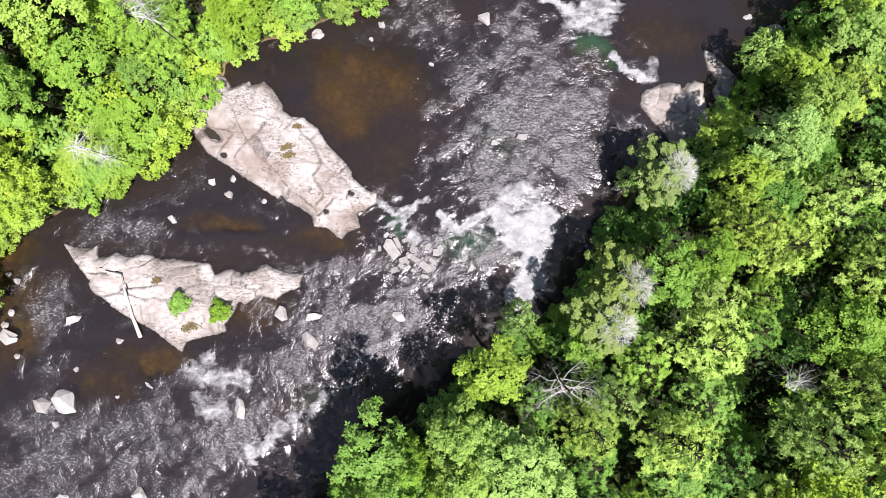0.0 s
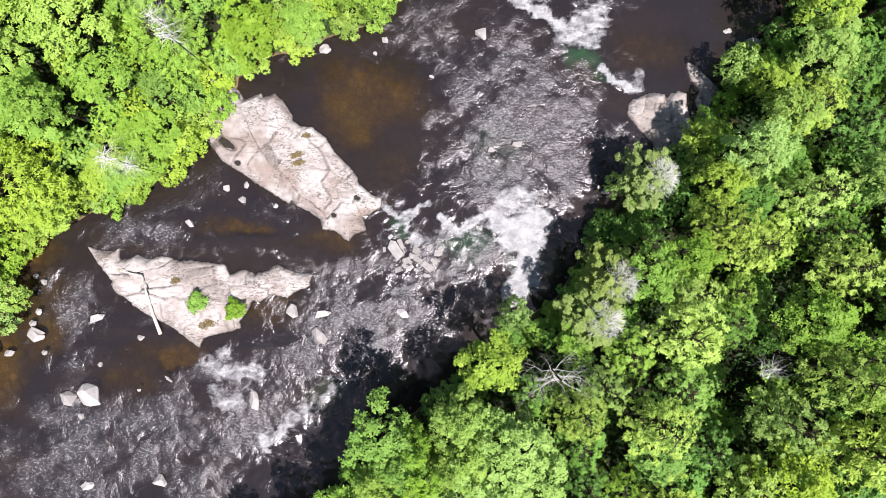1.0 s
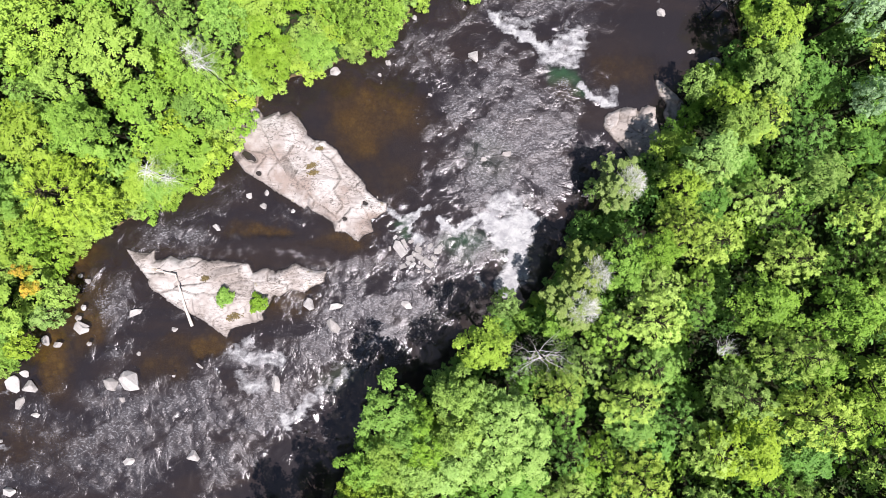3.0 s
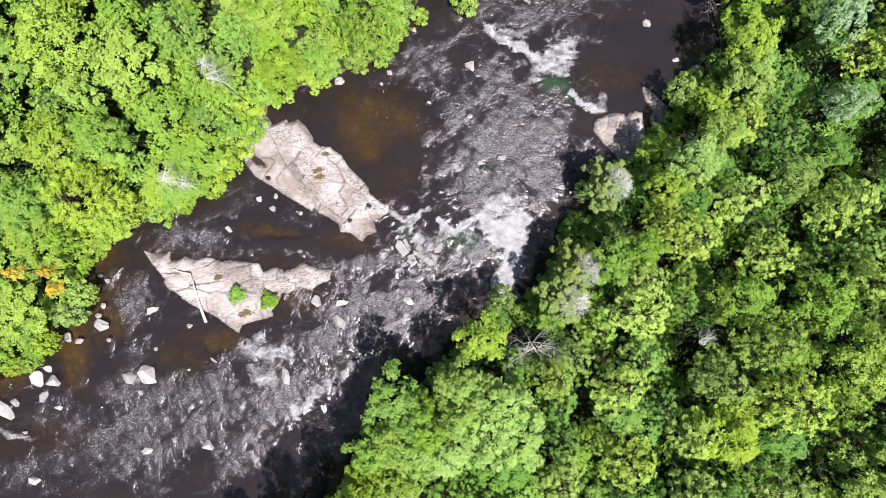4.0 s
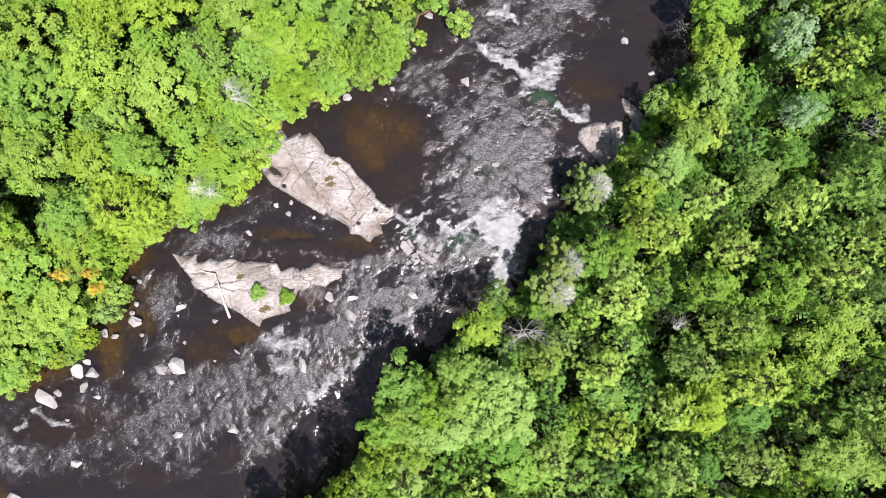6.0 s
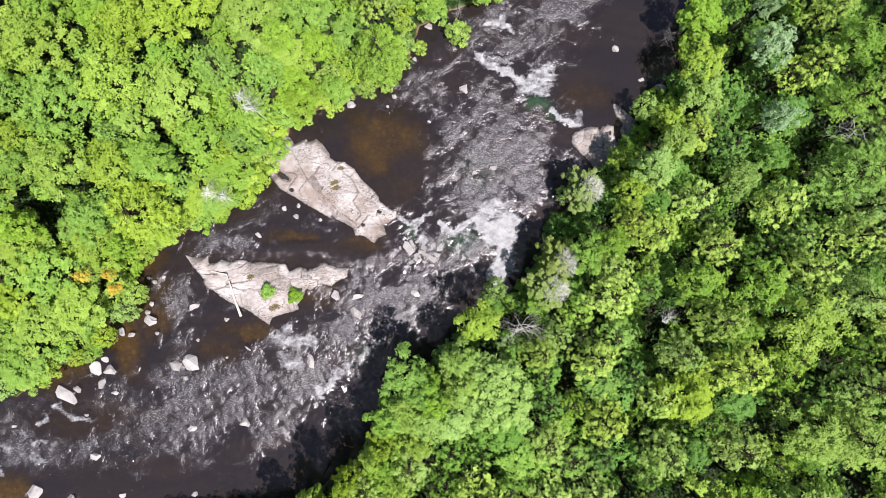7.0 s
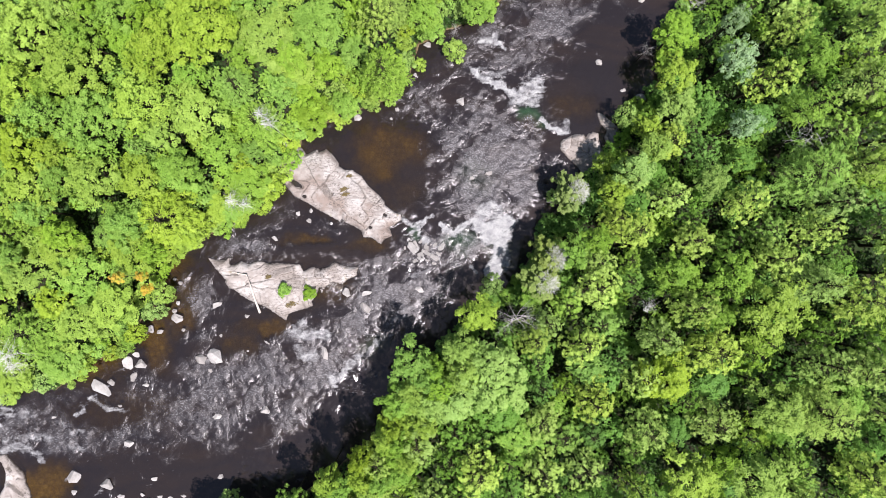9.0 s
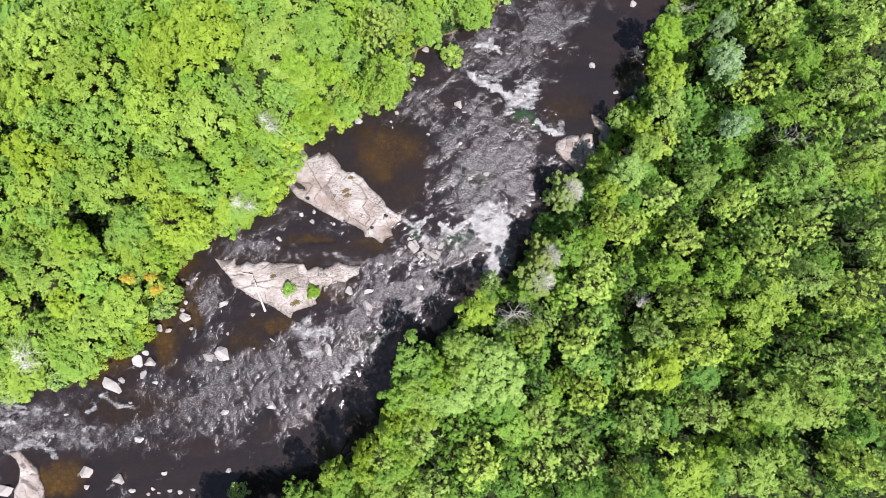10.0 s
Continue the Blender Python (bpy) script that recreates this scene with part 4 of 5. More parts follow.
def broadleaf(name, seed, leaves, height=10.0, radius=2.6, leaf=0.3, lobes=46, deep=0.55, stem=0.2):
    """A leafy tree: a crown of many lobes, each a dome of leaf rosettes with gaps between, over a forked trunk."""
    rs = np.random.RandomState(seed)
    top, low = height, height * (1 - deep)
    mid = 0.45 * top + 0.55 * low
    P, N, limbs, sprig_tone = [], [], [], []
    trunk = [(0, 0, -0.6), (0.1 * rs.randn(), 0.1 * rs.randn(), low * 0.5), (0.15 * rs.randn(), 0.15 * rs.randn(), low), (0.2 * rs.randn(), 0.2 * rs.randn(), top * 0.86)]
    limbs.append(tube(trunk, [stem, 0.8 * stem, 0.6 * stem, 0.15 * stem], 8))
    lean = rs.uniform(0.66, 1.15, 12)
    each = 5
    for i in range(lobes):
        z = 1 - 1.35 * (i + 0.5) / lobes
        a = i * 2.39996 + rs.uniform(-0.3, 0.3)
        r = math.sqrt(max(0, 1 - z * z)) * lean[int(a / (2 * math.pi) * 12) % 12]
        k = rs.uniform(0.62, 1.04)
        c = np.array([r * math.cos(a) * radius * k, r * math.sin(a) * radius * k, mid + z * (top - mid) * k])
        size = rs.uniform(0.7, 1.25) * 1.35 * radius / math.sqrt(lobes)
        n = max(3, int(leaves / each / lobes * rs.uniform(0.7, 1.3)))
        h = 1 - 1.15 * (np.arange(n) + 0.5) / n
        t = np.arange(n) * 2.39996 + rs.uniform(-0.4, 0.4, n)
        w = np.sqrt(1 - h * h)
        d = np.column_stack([w * np.cos(t), w * np.sin(t), h])
        out = (c - np.array([0, 0, mid - 0.6 * radius])) / radius
        d = d + 0.35 * out
        d /= np.linalg.norm(d, axis=1, keepdims=True)
        P.append(c + d * size * rs.uniform(0.72, 1.1, (n, 1)) * np.array([1, 1, 0.8]))
        sprig_tone += [rs.uniform(0.05, 0.95)] * n
        N.append(d * 0.75 + out * 0.3 + np.array([0, 0, 0.45]) + rs.normal(size=(n, 3)) * 0.28)
        if i % 4 == 0:
            start = Vector((0, 0, low * 0.8 + (top - low) * 0.35 * rs.rand()))
            end = Vector(c)
            bend = start.lerp(end, 0.5) + Vector((0, 0, -0.25))
            limbs.append(tube([start, bend, end], [0.07, 0.045, 0.012], 4))
    V, F, tone = stacked(sprigs(np.concatenate(P), np.concatenate(N), rs, each, leaf, leaf * 0.56, 0.12, 0.22, sprig_tone),
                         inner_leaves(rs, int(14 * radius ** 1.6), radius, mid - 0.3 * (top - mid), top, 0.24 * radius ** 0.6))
    root = thing(name, [("trunk", joined("trunk", limbs, BARK)), ("crown", toned("crown", V, F, tone, LEAF["mid"]))])
    root["size"] = (radius, height)
    return root


def pine(name, seed, height=13.0, radius=2.7, whorls=9, per=7, needle=0.215):
    """A pine: whorls of rising boughs, set with upturned tufts of needles towards their ends."""
    rs = np.random.RandomState(seed)
    limbs = [tube([(0, 0, -0.6), (0.05, 0, height * 0.5), (0, 0.03, height * 0.97)], [0.22, 0.15, 0.025], 8)]
    C, A, sprig_tone = [np.array([[0, 0, height * 0.985]])], [np.array([[0.05, 0, 1.0]])], [1.0]
    lean = rs.uniform(0.62, 1.2, 9)
    for w in range(whorls):
        f = (w + 0.5) / whorls
        zb = height * (0.97 - 0.52 * f ** 1.1)
        reach = radius * (0.2 + 0.84 * f ** 0.7) * (1.0 if f < 0.8 else 0.88)
        count = max(4, int(per * (0.55 + 0.6 * f)))
        for b in range(count):
            a = 2 * math.pi * b / count + w * 0.9 + rs.uniform(-0.35, 0.35)
            L = reach * rs.uniform(0.8, 1.1) * lean[int(a / (2 * math.pi) * 9) % 9]
            d, side = np.array([math.cos(a), math.sin(a), 0.0]), np.array([-math.sin(a), math.cos(a), 0.0])
            rise = rs.uniform(0.12, 0.4)

            def along(s):
                return np.array([0, 0, zb]) + d * L * s + np.array([0, 0, 1]) * (rise * L * s - 0.2 * L * s * (1 - s))

            limbs.append(tube([along(0), along(0.55), along(0.95)], [0.045, 0.028, 0.008], 3))
            puffs = max(1, int(0.6 + 3.3 * L / radius))
            for q in range(puffs):
                v = 1.0 if q == 0 else rs.uniform(0.35, 0.85)
                c = along(v) + (side * rs.choice((-1, 1)) * rs.uniform(0.12, 0.34) * L if q else 0.0) + np.array([0, 0, rs.uniform(0.0, 0.25)])
                out = d * 0.6 + np.array([0, 0, 0.8]) + rs.normal(size=3) * 0.2
                ways = rs.normal(size=(5, 3)) * 0.75 + out
                ways /= np.linalg.norm(ways, axis=1, keepdims=True)
                C.append(c + ways * rs.uniform(0.16, 0.32, (5, 1)))
                A.append(ways * 0.9 + out * 0.5)
                # Tone rises to the bough's end: young tips, plus outer light put into colour.
                sprig_tone += [min(1.0, max(0.0, 1.35 * v - 0.4 + rs.uniform(-0.12, 0.12)))] * 5
    V, F, tone = stacked(sprigs(np.concatenate(C), np.concatenate(A), rs, 7, needle, needle * 0.34, 0.35, 0.2, sprig_tone),
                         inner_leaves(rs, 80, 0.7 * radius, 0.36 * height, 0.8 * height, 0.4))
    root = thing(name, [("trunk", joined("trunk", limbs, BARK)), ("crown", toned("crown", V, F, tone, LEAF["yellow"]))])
    root["size"] = (radius, height)
    return root


def feather_pine(name, seed, height=12.0, radius=3.0, whorls=9, per=8, needle=0.2):
    """A white pine: layered boughs, each a flat feathery fan of side twigs with short needles."""
    rs = np.random.RandomState(seed)
    limbs = [tube([(0, 0, -0.6), (0.05, 0, height * 0.5), (0, 0.03, height * 0.97)], [0.22, 0.15, 0.025], 8)]
    C, A = [np.array([[0, 0, height * 0.985]])], [np.array([[0.05, 0, 1.0]])]
    for w in range(whorls):
        f = (w + 0.4) / whorls
        zb = height * (0.98 - 0.55 * f ** 1.1)
        reach = radius * (0.2 + 0.84 * f ** 0.75)
        count = max(4, int(per * (0.6 + 0.5 * f)))
        for b in range(count):
            a = 2 * math.pi * b / count + w * 0.9 + rs.uniform(-0.3, 0.3)
            L = reach * rs.uniform(0.7, 1.12)
            d, side = np.array([math.cos(a), math.sin(a), 0.0]), np.array([-math.sin(a), math.cos(a), 0.0])
            rise = rs.uniform(-0.05, 0.16)

            def along(s):
                return np.array([0, 0, zb]) + d * L * s + np.array([0, 0, 1]) * (rise * L * s - 0.25 * L * s * (1 - s))

            limbs.append(tube([along(0), along(0.55), along(0.97)], [0.045, 0.028, 0.008], 3))
            twigs = max(3, int(8 * L / radius))
            for k in range(twigs):
                s0, hand = 0.3 + 0.7 * (k + rs.rand()) / twigs, (-1, 1)[k % 2]
                span = 0.36 * L * (1.25 - s0) + 0.18
                m = max(2, int(span / 0.17))
                q = (np.arange(m) + rs.rand()) / m
                C.append(along(s0) + (d * 0.75 + side * hand * 0.75) * span * q[:, None] + rs.normal(size=(m, 3)) * 0.04)
                A.append(np.array([0, 0, 1.0]) + d * 0.25 + rs.normal(size=(m, 3)) * 0.2)
    V, F, tone = stacked(sprigs(np.concatenate(C), np.concatenate(A), rs, 7, needle, needle * 0.3, 0.3, 0.25))
    root = thing(name, [("trunk", joined("trunk", limbs, BARK)), ("crown", toned("crown", V, F, tone, LEAF["yellow"]))])
    root["size"] = (radius, height)
    return root


def boughs(rs, start, way, length, radius, depth, pieces):
    """Forking bare branches."""
    p, d = Vector(start), Vector(way).normalized()
    pts, rad = [p.copy()], [radius]
    for k in range(3):
        d = (d + Vector(rs.normal(size=3) * 0.34) + Vector((0, 0, 0.06))).normalized()
        p = p + d * length / 3
        pts.append(p.copy())
        rad.append(radius * (1 - 0.27 * (k + 1)))
    pieces.append(tube(pts, rad, 5 if radius > 0.03 else 3))
    if depth:
        for k in range(rs.randint(3, 5)):
            i = rs.randint(1, 4)
            w = d + Vector(rs.normal(size=3) * 0.75)
            boughs(rs, pts[i], w, length * rs.uniform(0.5, 0.75), rad[i] * 0.62, depth - 1, pieces)


def bare_tree(name, seed, height=12.0, radius=2.2):
    rs = np.random.RandomState(seed)
    stem = tube([(0, 0, -0.6), (0.1, 0, height * 0.6), (0.1, 0.1, height * 0.96)], [0.17, 0.11, 0.03], 8)
    root = thing(name, [("trunk", joined("trunk", [stem], BARK))])
    for k in range(13):
        a = k * 2.4 + rs.uniform(-0.3, 0.3)
        z = height * (0.6 + 0.36 * k / 12)
        pieces = []
        boughs(rs, (0.1, 0.05, z), (math.cos(a), math.sin(a), 0.1), radius * rs.uniform(0.6, 1.1), 0.026, 3, pieces)
        limb = new("limb", joined("limb", pieces, DEADWOOD))
        limb.parent = root.children[0]
    root["size"] = (radius, height)
    return root


def dead_brush(name, seed, height=9.0, radius=2.2):
    """A dead treetop: a thin stem and a one-sided spray of fine bleached boughs."""
    rs = np.random.RandomState(seed)
    stem = tube([(0, 0, -0.6), (0.05, 0, height * 0.6), (0.1, 0.05, height * 0.95)], [0.07, 0.05, 0.02], 6)
    root = thing(name, [("trunk", joined("trunk", [stem], BARK))])
    for k in range(15):
        a = rs.normal() * 0.55
        z = height * (0.84 + 0.13 * k / 14)
        pieces = []
        boughs(rs, (0.1 - 0.4 * radius * math.cos(a), -0.4 * radius * math.sin(a), z), (math.cos(a), math.sin(a), 0.08), radius * rs.uniform(0.7, 1.2), 0.026, 2, pieces)
        limb = new("limb", joined("limb", pieces, TWIG))
        limb.parent = root.children[0]
    root["size"] = (radius, height)
    return root


def white_top(name, seed, height=11.0, radius=2.0):
    """A dying cedar: olive foliage low down and a bleached dome of bare twigs on top."""
    rs = np.random.RandomState(seed)
    root = broadleaf(name, seed, 7500, height * 0.93, radius, 0.14, 110, 0.66)
    root.children[1].data.materials[0] = LEAF["olive"]
    pieces = [tube([(0, 0, height * 0.5), (0, 0, height * 0.98)], [0.07, 0.02], 5)]
    for k in range(560):
        a, out = rs.uniform(0, 2 * math.pi), rs.uniform(0.0, 1.0) ** 0.7
        d = Vector((math.cos(a) * out, math.sin(a) * out, 1.05 - 0.75 * out))
        p = Vector((0.28 * radius + 0.56 * radius * d.x, 0.6 * radius * d.y, height * (0.965 - 0.15 * out * out) - rs.uniform(0, 0.5)))
        w = (d + Vector(rs.normal(size=3) * 0.45)).normalized() * rs.uniform(0.2, 0.65)
        pieces.append(tube([p - w * 0.4, p + Vector(rs.normal(size=3) * 0.03), p + w * 0.6], [0.009, 0.007, 0.004], 3))
    tw = new("dead_crown", joined("dead_crown", pieces, TWIG))
    tw.parent = root
    root["size"] = (radius, height)
    return root


KINDS = {
    "broad": [broadleaf("broadleaf_tree", 11 + k, 3250, 10.0, 2.6, 0.205, 44 + 6 * k, 0.5 + 0.04 * k) for k in range(4)],
    "fine": [broadleaf("broadleaf_tree", 31 + k, 3900, 10.0, 2.8, 0.185, 60, 0.5) for k in range(2)],
    "large": [broadleaf("broadleaf_tree", 41 + k, 10500, 12.0, 4.6, 0.19, 150, 0.5) for k in range(2)],
    "pine": [pine("pine_tree", 51 + k, 13.0, 2.7, 8 + k % 3, 7) for k in range(4)],
    "feather": [feather_pine("white_pine", 71 + k) for k in range(2)],
    "bush": [broadleaf("bush", 81 + k, 1050, 3.0, 1.5, 0.2, 22, 0.8) for k in range(3)],
    "sapling": [broadleaf("sapling", 85 + k, 330, 5.0, 1.5, 0.32, 20, 0.7) for k in range(3)],
    "maple": [broadleaf("young_maple", 96 + k, 800, 8.0, 1.2, 0.2, 18, 0.3, 0.07) for k in range(2)],
    "white_top": [white_top("dying_cedar", 91 + k) for k in range(2)],
    "bare": [bare_tree("dead_tree", 101 + k) for k in range(2)],
    "brush": [dead_brush("dead_tree", 111 + k) for k in range(2)],
}
LABELS = {
    "broad": ("broadleaf tree with a lobed green crown on the river bank", "tree", "trees of the forest"),
    "fine": ("broadleaf tree with a dense fine-leaved crown", "tree", "trees of the forest"),
    "large": ("large broadleaf tree with a wide spreading green crown", "tree", "trees of the forest"),
    "pine": ("pine with upturned yellow-green plumes of needles", "tree", "trees of the forest"),
    "feather": ("white pine with feathery light green boughs", "tree", "trees of the forest"),
    "bush": ("low green bush at the water's edge", "bush", "bushes on the bank"),
    "sapling": ("leafy green sapling in a gap of the forest", "tree", "saplings of the forest"),
    "maple": ("young maple turning orange among green bushes", "tree", "young maples"),
    "white_top": ("dying cedar with a bleached grey-white top", "tree", "dying cedars"),
    "bare": ("dead tree with bare grey branches", "tree", "dead trees"),
    "brush": ("dead treetop with bleached white brush among leafy crowns", "tree", "dead trees"),
}
taken = []


def plant(kind, x, y, radius, top, tint, rnd, label=""):
    """A tree with its top that high above the water and a crown of that radius."""
    if kind in ("broad", "fine") and radius > 3.6:
        kind = "large"
    src = rnd.choice(KINDS[kind])
    g = float(ground_height(np.array([x]), np.array([y]))[0])
    g = max(g, 0.0)
    r0, h0 = src["size"]
    sxy, sz = radius / r0, max(top - g, 0.8) / h0
    ob = copy_thing(src, pose(x, y, g - 0.1, 0, 0, rnd.uniform(0, 360)) @ Matrix.Diagonal((sxy * rnd.uniform(0.94, 1.06), sxy * rnd.uniform(0.94, 1.06), sz, 1)))
    for part in ob.children:
        if part.name.startswith("crown"):
            part.material_slots[0].link = "OBJECT"
            part.material_slots[0].material = LEAF[tint]
    text, cat, group = LABELS[kind]
    tagged(ob, label or text, cat, group)
    taken.append((x, y, radius))
    return ob


PINES = [
    (17.7, 1.5, 1.8, 13.0),
    (33.8, 14.7, 2.4, 15.0),
    (20.2, 5.4, 1.8, 11.0),
    (23.9, 3.6, 2.2, 12.0),
    (30.7, 2.6, 2.4, 14.0),
    (20.0, 0.3, 2.2, 12.0),
    (38.9, 1.9, 2.5, 16.0),
    (42.5, 13.9, 2.5, 16.0),
    (42.6, 5.5, 2.4, 16.0),
    (10.1, -8.7, 1.7, 12.0),
    (8.7, -10.4, 2.0, 12.5),
    (13.7, -11.1, 2.4, 13.0),
    (15.5, -5.6, 2.7, 12.0),
    (15.7, -2.8, 2.2, 12.0),
    (24.5, -7.7, 2.6, 15.0),
    (26.1, -12.4, 2.9, 15.0),
    (14.2, -17.2, 2.7, 12.5),
    (19.5, -20.2, 2.7, 13.0),
    (26.0, -19.6, 2.6, 14.0),
    (37.1, -14.2, 2.6, 16.0),
]
PINES_B = [
    (41.0, -14.7, 2.6, 17.0),
    (8.6, -24.1, 2.7, 12.0),
    (13.0, -24.0, 2.4, 12.0),
    (2.1, -24.1, 3.0, 12.0),
    (39.9, -25.2, 2.8, 17.0),
    (-8.4, -22.1, 2.1, 12.0),
    (-4.2, -20.3, 2.7, 12.5),
    (36.1, 20.0, 2.1, 15.0),
    (24.5, 9.6, 2.2, 10.0),
    (-5.8, 23.6, 2.3, 14.5),
    (40.4, -7.9, 2.8, 17.0),
    (19.2, -14.8, 2.4, 13.0),
    (21.0, -10.7, 2.3, 14.0),
    (33.3, -3.4, 2.3, 15.0),
    (25.8, -1.1, 2.2, 12.0),
    (37.5, -0.8, 2.3, 15.0),
]
FEATHERY = [
    (-5.3, 18.0, 3.0, 15.0),
    (-19.6, 14.9, 3.2, 8.5),
    (-29.9, 4.6, 4.2, 10.0),
    (-21.4, 18.5, 2.5, 10.0),
    (36.2, -18.9, 3.5, 17.0),
    (36.8, -6.2, 2.8, 16.0),
    (37.8, 11.8, 2.3, 15.0),
    (37.5, 5.0, 4.2, 15.5),
    (-45.7, -6.6, 3.4, 9.0),
    (-46.2, 4.0, 2.8, 10.0),
]
BROAD = [
    (26.1, 21.3, 2.2, 9.0),
    (25.8, 16.8, 2.2, 10.0),
    (25.9, 13.3, 2.4, 9.0),
    (37.8, 16.4, 2.1, 15.0),
    (15.8, -0.4, 1.8, 11.5),
    (3.0, -7.3, 2.2, 11.0),
    (8.9, -6.4, 1.6, 7.5),
    (23.7, -4.6, 2.5, 12.0),
    (28.6, -4.9, 2.4, 14.0),
    (31.7, -8.5, 3.4, 16.0),
    (4.1, -13.8, 4.3, 12.0),
    (21.5, -14.8, 2.7, 13.0),
    (31.9, -18.3, 2.9, 15.0),
    (23.2, -25.4, 3.5, 14.0),
    (29.8, -25.5, 3.2, 15.0),
    (-4.1, -12.5, 2.8, 11.0),
    (-6.0, -16.4, 2.2, 11.0),
    (43.2, 19.2, 2.4, 16.0),
    (27.6, 5.0, 1.7, 12.0),
    (-0.4, -16.4, 2.8, 10.0),
    (20.0, 6.7, 1.9, 12.0),
    (18.3, 4.6, 1.7, 10.5),
    (22.8, 8.8, 1.8, 10.5),
    (22.9, 11.4, 1.5, 8.0),
    (13.8, -1.6, 2.0, 11.0),
]
BROAD_LEFT = [
    (-13.8, 15.2, 2.2, 6.5),
    (-17.8, 23.2, 3.4, 10.0),
    (-23.9, 23.3, 4.5, 14.0),
    (-12.1, 23.8, 3.0, 11.0),
    (-32.0, 25.9, 2.7, 13.0),
    (-41.6, 24.4, 3.7, 13.0),
    (-37.1, 20.1, 3.4, 13.0),
    (-43.1, 18.9, 2.8, 12.5),
    (-36.0, 15.1, 3.7, 12.0),
    (-30.6, 16.7, 3.1, 12.0),
    (-25.8, 15.5, 3.2, 10.0),
    (-43.4, 12.7, 3.1, 12.0),
    (-43.1, 8.0, 3.6, 11.0),
    (-36.5, 9.1, 2.9, 11.0),
    (-28.4, 9.6, 2.8, 8.5),
    (-41.3, 2.4, 3.0, 9.0),
    (-0.7, 25.8, 2.1, 6.0),
    (5.6, 26.7, 2.2, 5.0),
    (-14.7, 19.2, 2.8, 9.0),
    (-33.9, 4.3, 2.8, 10.0),
    (-23.9, 5.3, 1.7, 4.5),
]
BROAD_LOW = [
    (-39.9, -0.7, 3.3, 8.0),
    (-37.2, -4.4, 2.9, 7.0),
    (-43.7, -9.7, 3.1, 6.0),
    (-45.2, 0.2, 3.1, 9.0),
    (-21.8, 8.2, 2.7, 5.0),
    (-34.1, 1.6, 2.5, 8.5),
    (-49.6, -11.7, 2.7, 5.0),
    (-41.0, -5.9, 2.9, 7.0),
    (-25.0, 5.9, 2.4, 4.5),
    (18.2, 8.3, 1.3, 6.0),
    (-10.1, 16.2, 1.7, 7.0),
    (-28.3, 2.8, 2.3, 7.0),
    (-49.2, -3.3, 2.8, 9.0),
    (-18.2, -26.4, 1.6, 10.5),
    (-13.7, -23.4, 1.5, 12.5),
    (-10.1, -21.4, 1.4, 13.0),
    (-7.5, -19.6, 1.3, 13.0),
]
BUSHES = [
    (-19.5, 8.1, 1.5, 3.5),
    (-34.1, -5.4, 1.3, 3.0),
    (-39.4, -10.0, 1.0, 2.6),
    (-36.1, -7.8, 1.2, 3.5),
    (-37.4, -9.0, 1.1, 2.6),
    (-38.5, -10.1, 0.8, 2.2),
    (-26.8, -27.8, 1.2, 2.5),
    (-7.6, -20.2, 1.3, 7.0),
    (-0.3, -11.7, 1.5, 4.0),
    (-17.2, 11.2, 1.2, 2.4),
    (2.5, 22.6, 1.3, 2.5),
    (-1.7, 21.3, 0.8, 2.0),
    (-42.9, -11.7, 1.3, 3.0),
    (-32.6, -3.5, 1.3, 3.5),
    (7.9, -10.1, 1.3, 6.0),
    (5.0, -4.7, 1.3, 6.0),
    (-26.9, 4.4, 1.3, 3.0),
]
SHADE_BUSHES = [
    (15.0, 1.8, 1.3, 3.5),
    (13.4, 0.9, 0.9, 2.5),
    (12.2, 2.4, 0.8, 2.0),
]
PALE_BUSHES = [
    (21.2, 13.3, 1.4, 5.5),
    (12.8, 4.8, 0.9, 4.0),
    (18.3, 6.1, 0.8, 5.0),
]
AUTUMN = [
    (-34.9, -1.3, 0.65, 9.0),
    (-32.9, -1.3, 0.6, 7.8),
    (-32.7, -2.8, 0.7, 7.2),
]
DEEP_LEFT = [
    (-12.4, 23.3, 2.0, 12.5),
    (-14.6, 20.3, 1.8, 12.0),
    (-11.3, 19.8, 1.7, 10.5),
    (-16.2, 17.3, 1.7, 11.0),
    (-13.9, 17.0, 1.7, 9.0),
    (-26.9, 9.8, 1.8, 11.5),
    (-33.5, 4.3, 1.7, 11.0),
    (-39.7, 3.5, 1.9, 12.0),
    (-42.5, 6.1, 1.8, 12.0),
    (-45.8, 1.8, 1.8, 11.0),
    (-31.5, 1.4, 1.5, 9.0),
]
PALE = [
    (30.8, 21.0, 1.4, 13.0),
    (30.4, 16.9, 1.9, 14.0),
    (31.2, 10.4, 1.5, 13.0),
]
WHITE_TOP = [
    (14.2, 5.0, 2.1, 8.0),
    (11.1, -2.0, 2.1, 9.8),
    (9.9, -4.6, 2.2, 9.5),
]
DEAD = [
    (6.9, -7.7, 2.3, 12.5),
    (36.6, 8.6, 1.7, 14.0),
    (24.0, 20.6, 0.9, 4.5),
    (29.4, 24.9, 1.3, 6.0),
    (2.7, 24.6, 0.9, 3.0),
]
BRUSH = [
    (-17.6, 13.6, 1.8, 10.4, -35),
    (-18.2, 14.6, 1.5, 11.0, -20),
    (-22.4, 6.1, 1.9, 8.6, -15),
    (-21.2, 5.7, 1.4, 8.0, -10),
    (-46.2, -8.8, 2.6, 10.0, 0),
    (-46.0, -9.8, 2.0, 9.6, 15),
    (20.6, -7.8, 1.4, 10.0, 20),
]
rnd = random.Random(3)
for x, y, r, h in PINES + PINES_B:
    plant("pine", x, y, r, h, rnd.choice(("yellow", "yellow", "yellow", "olive")), rnd)
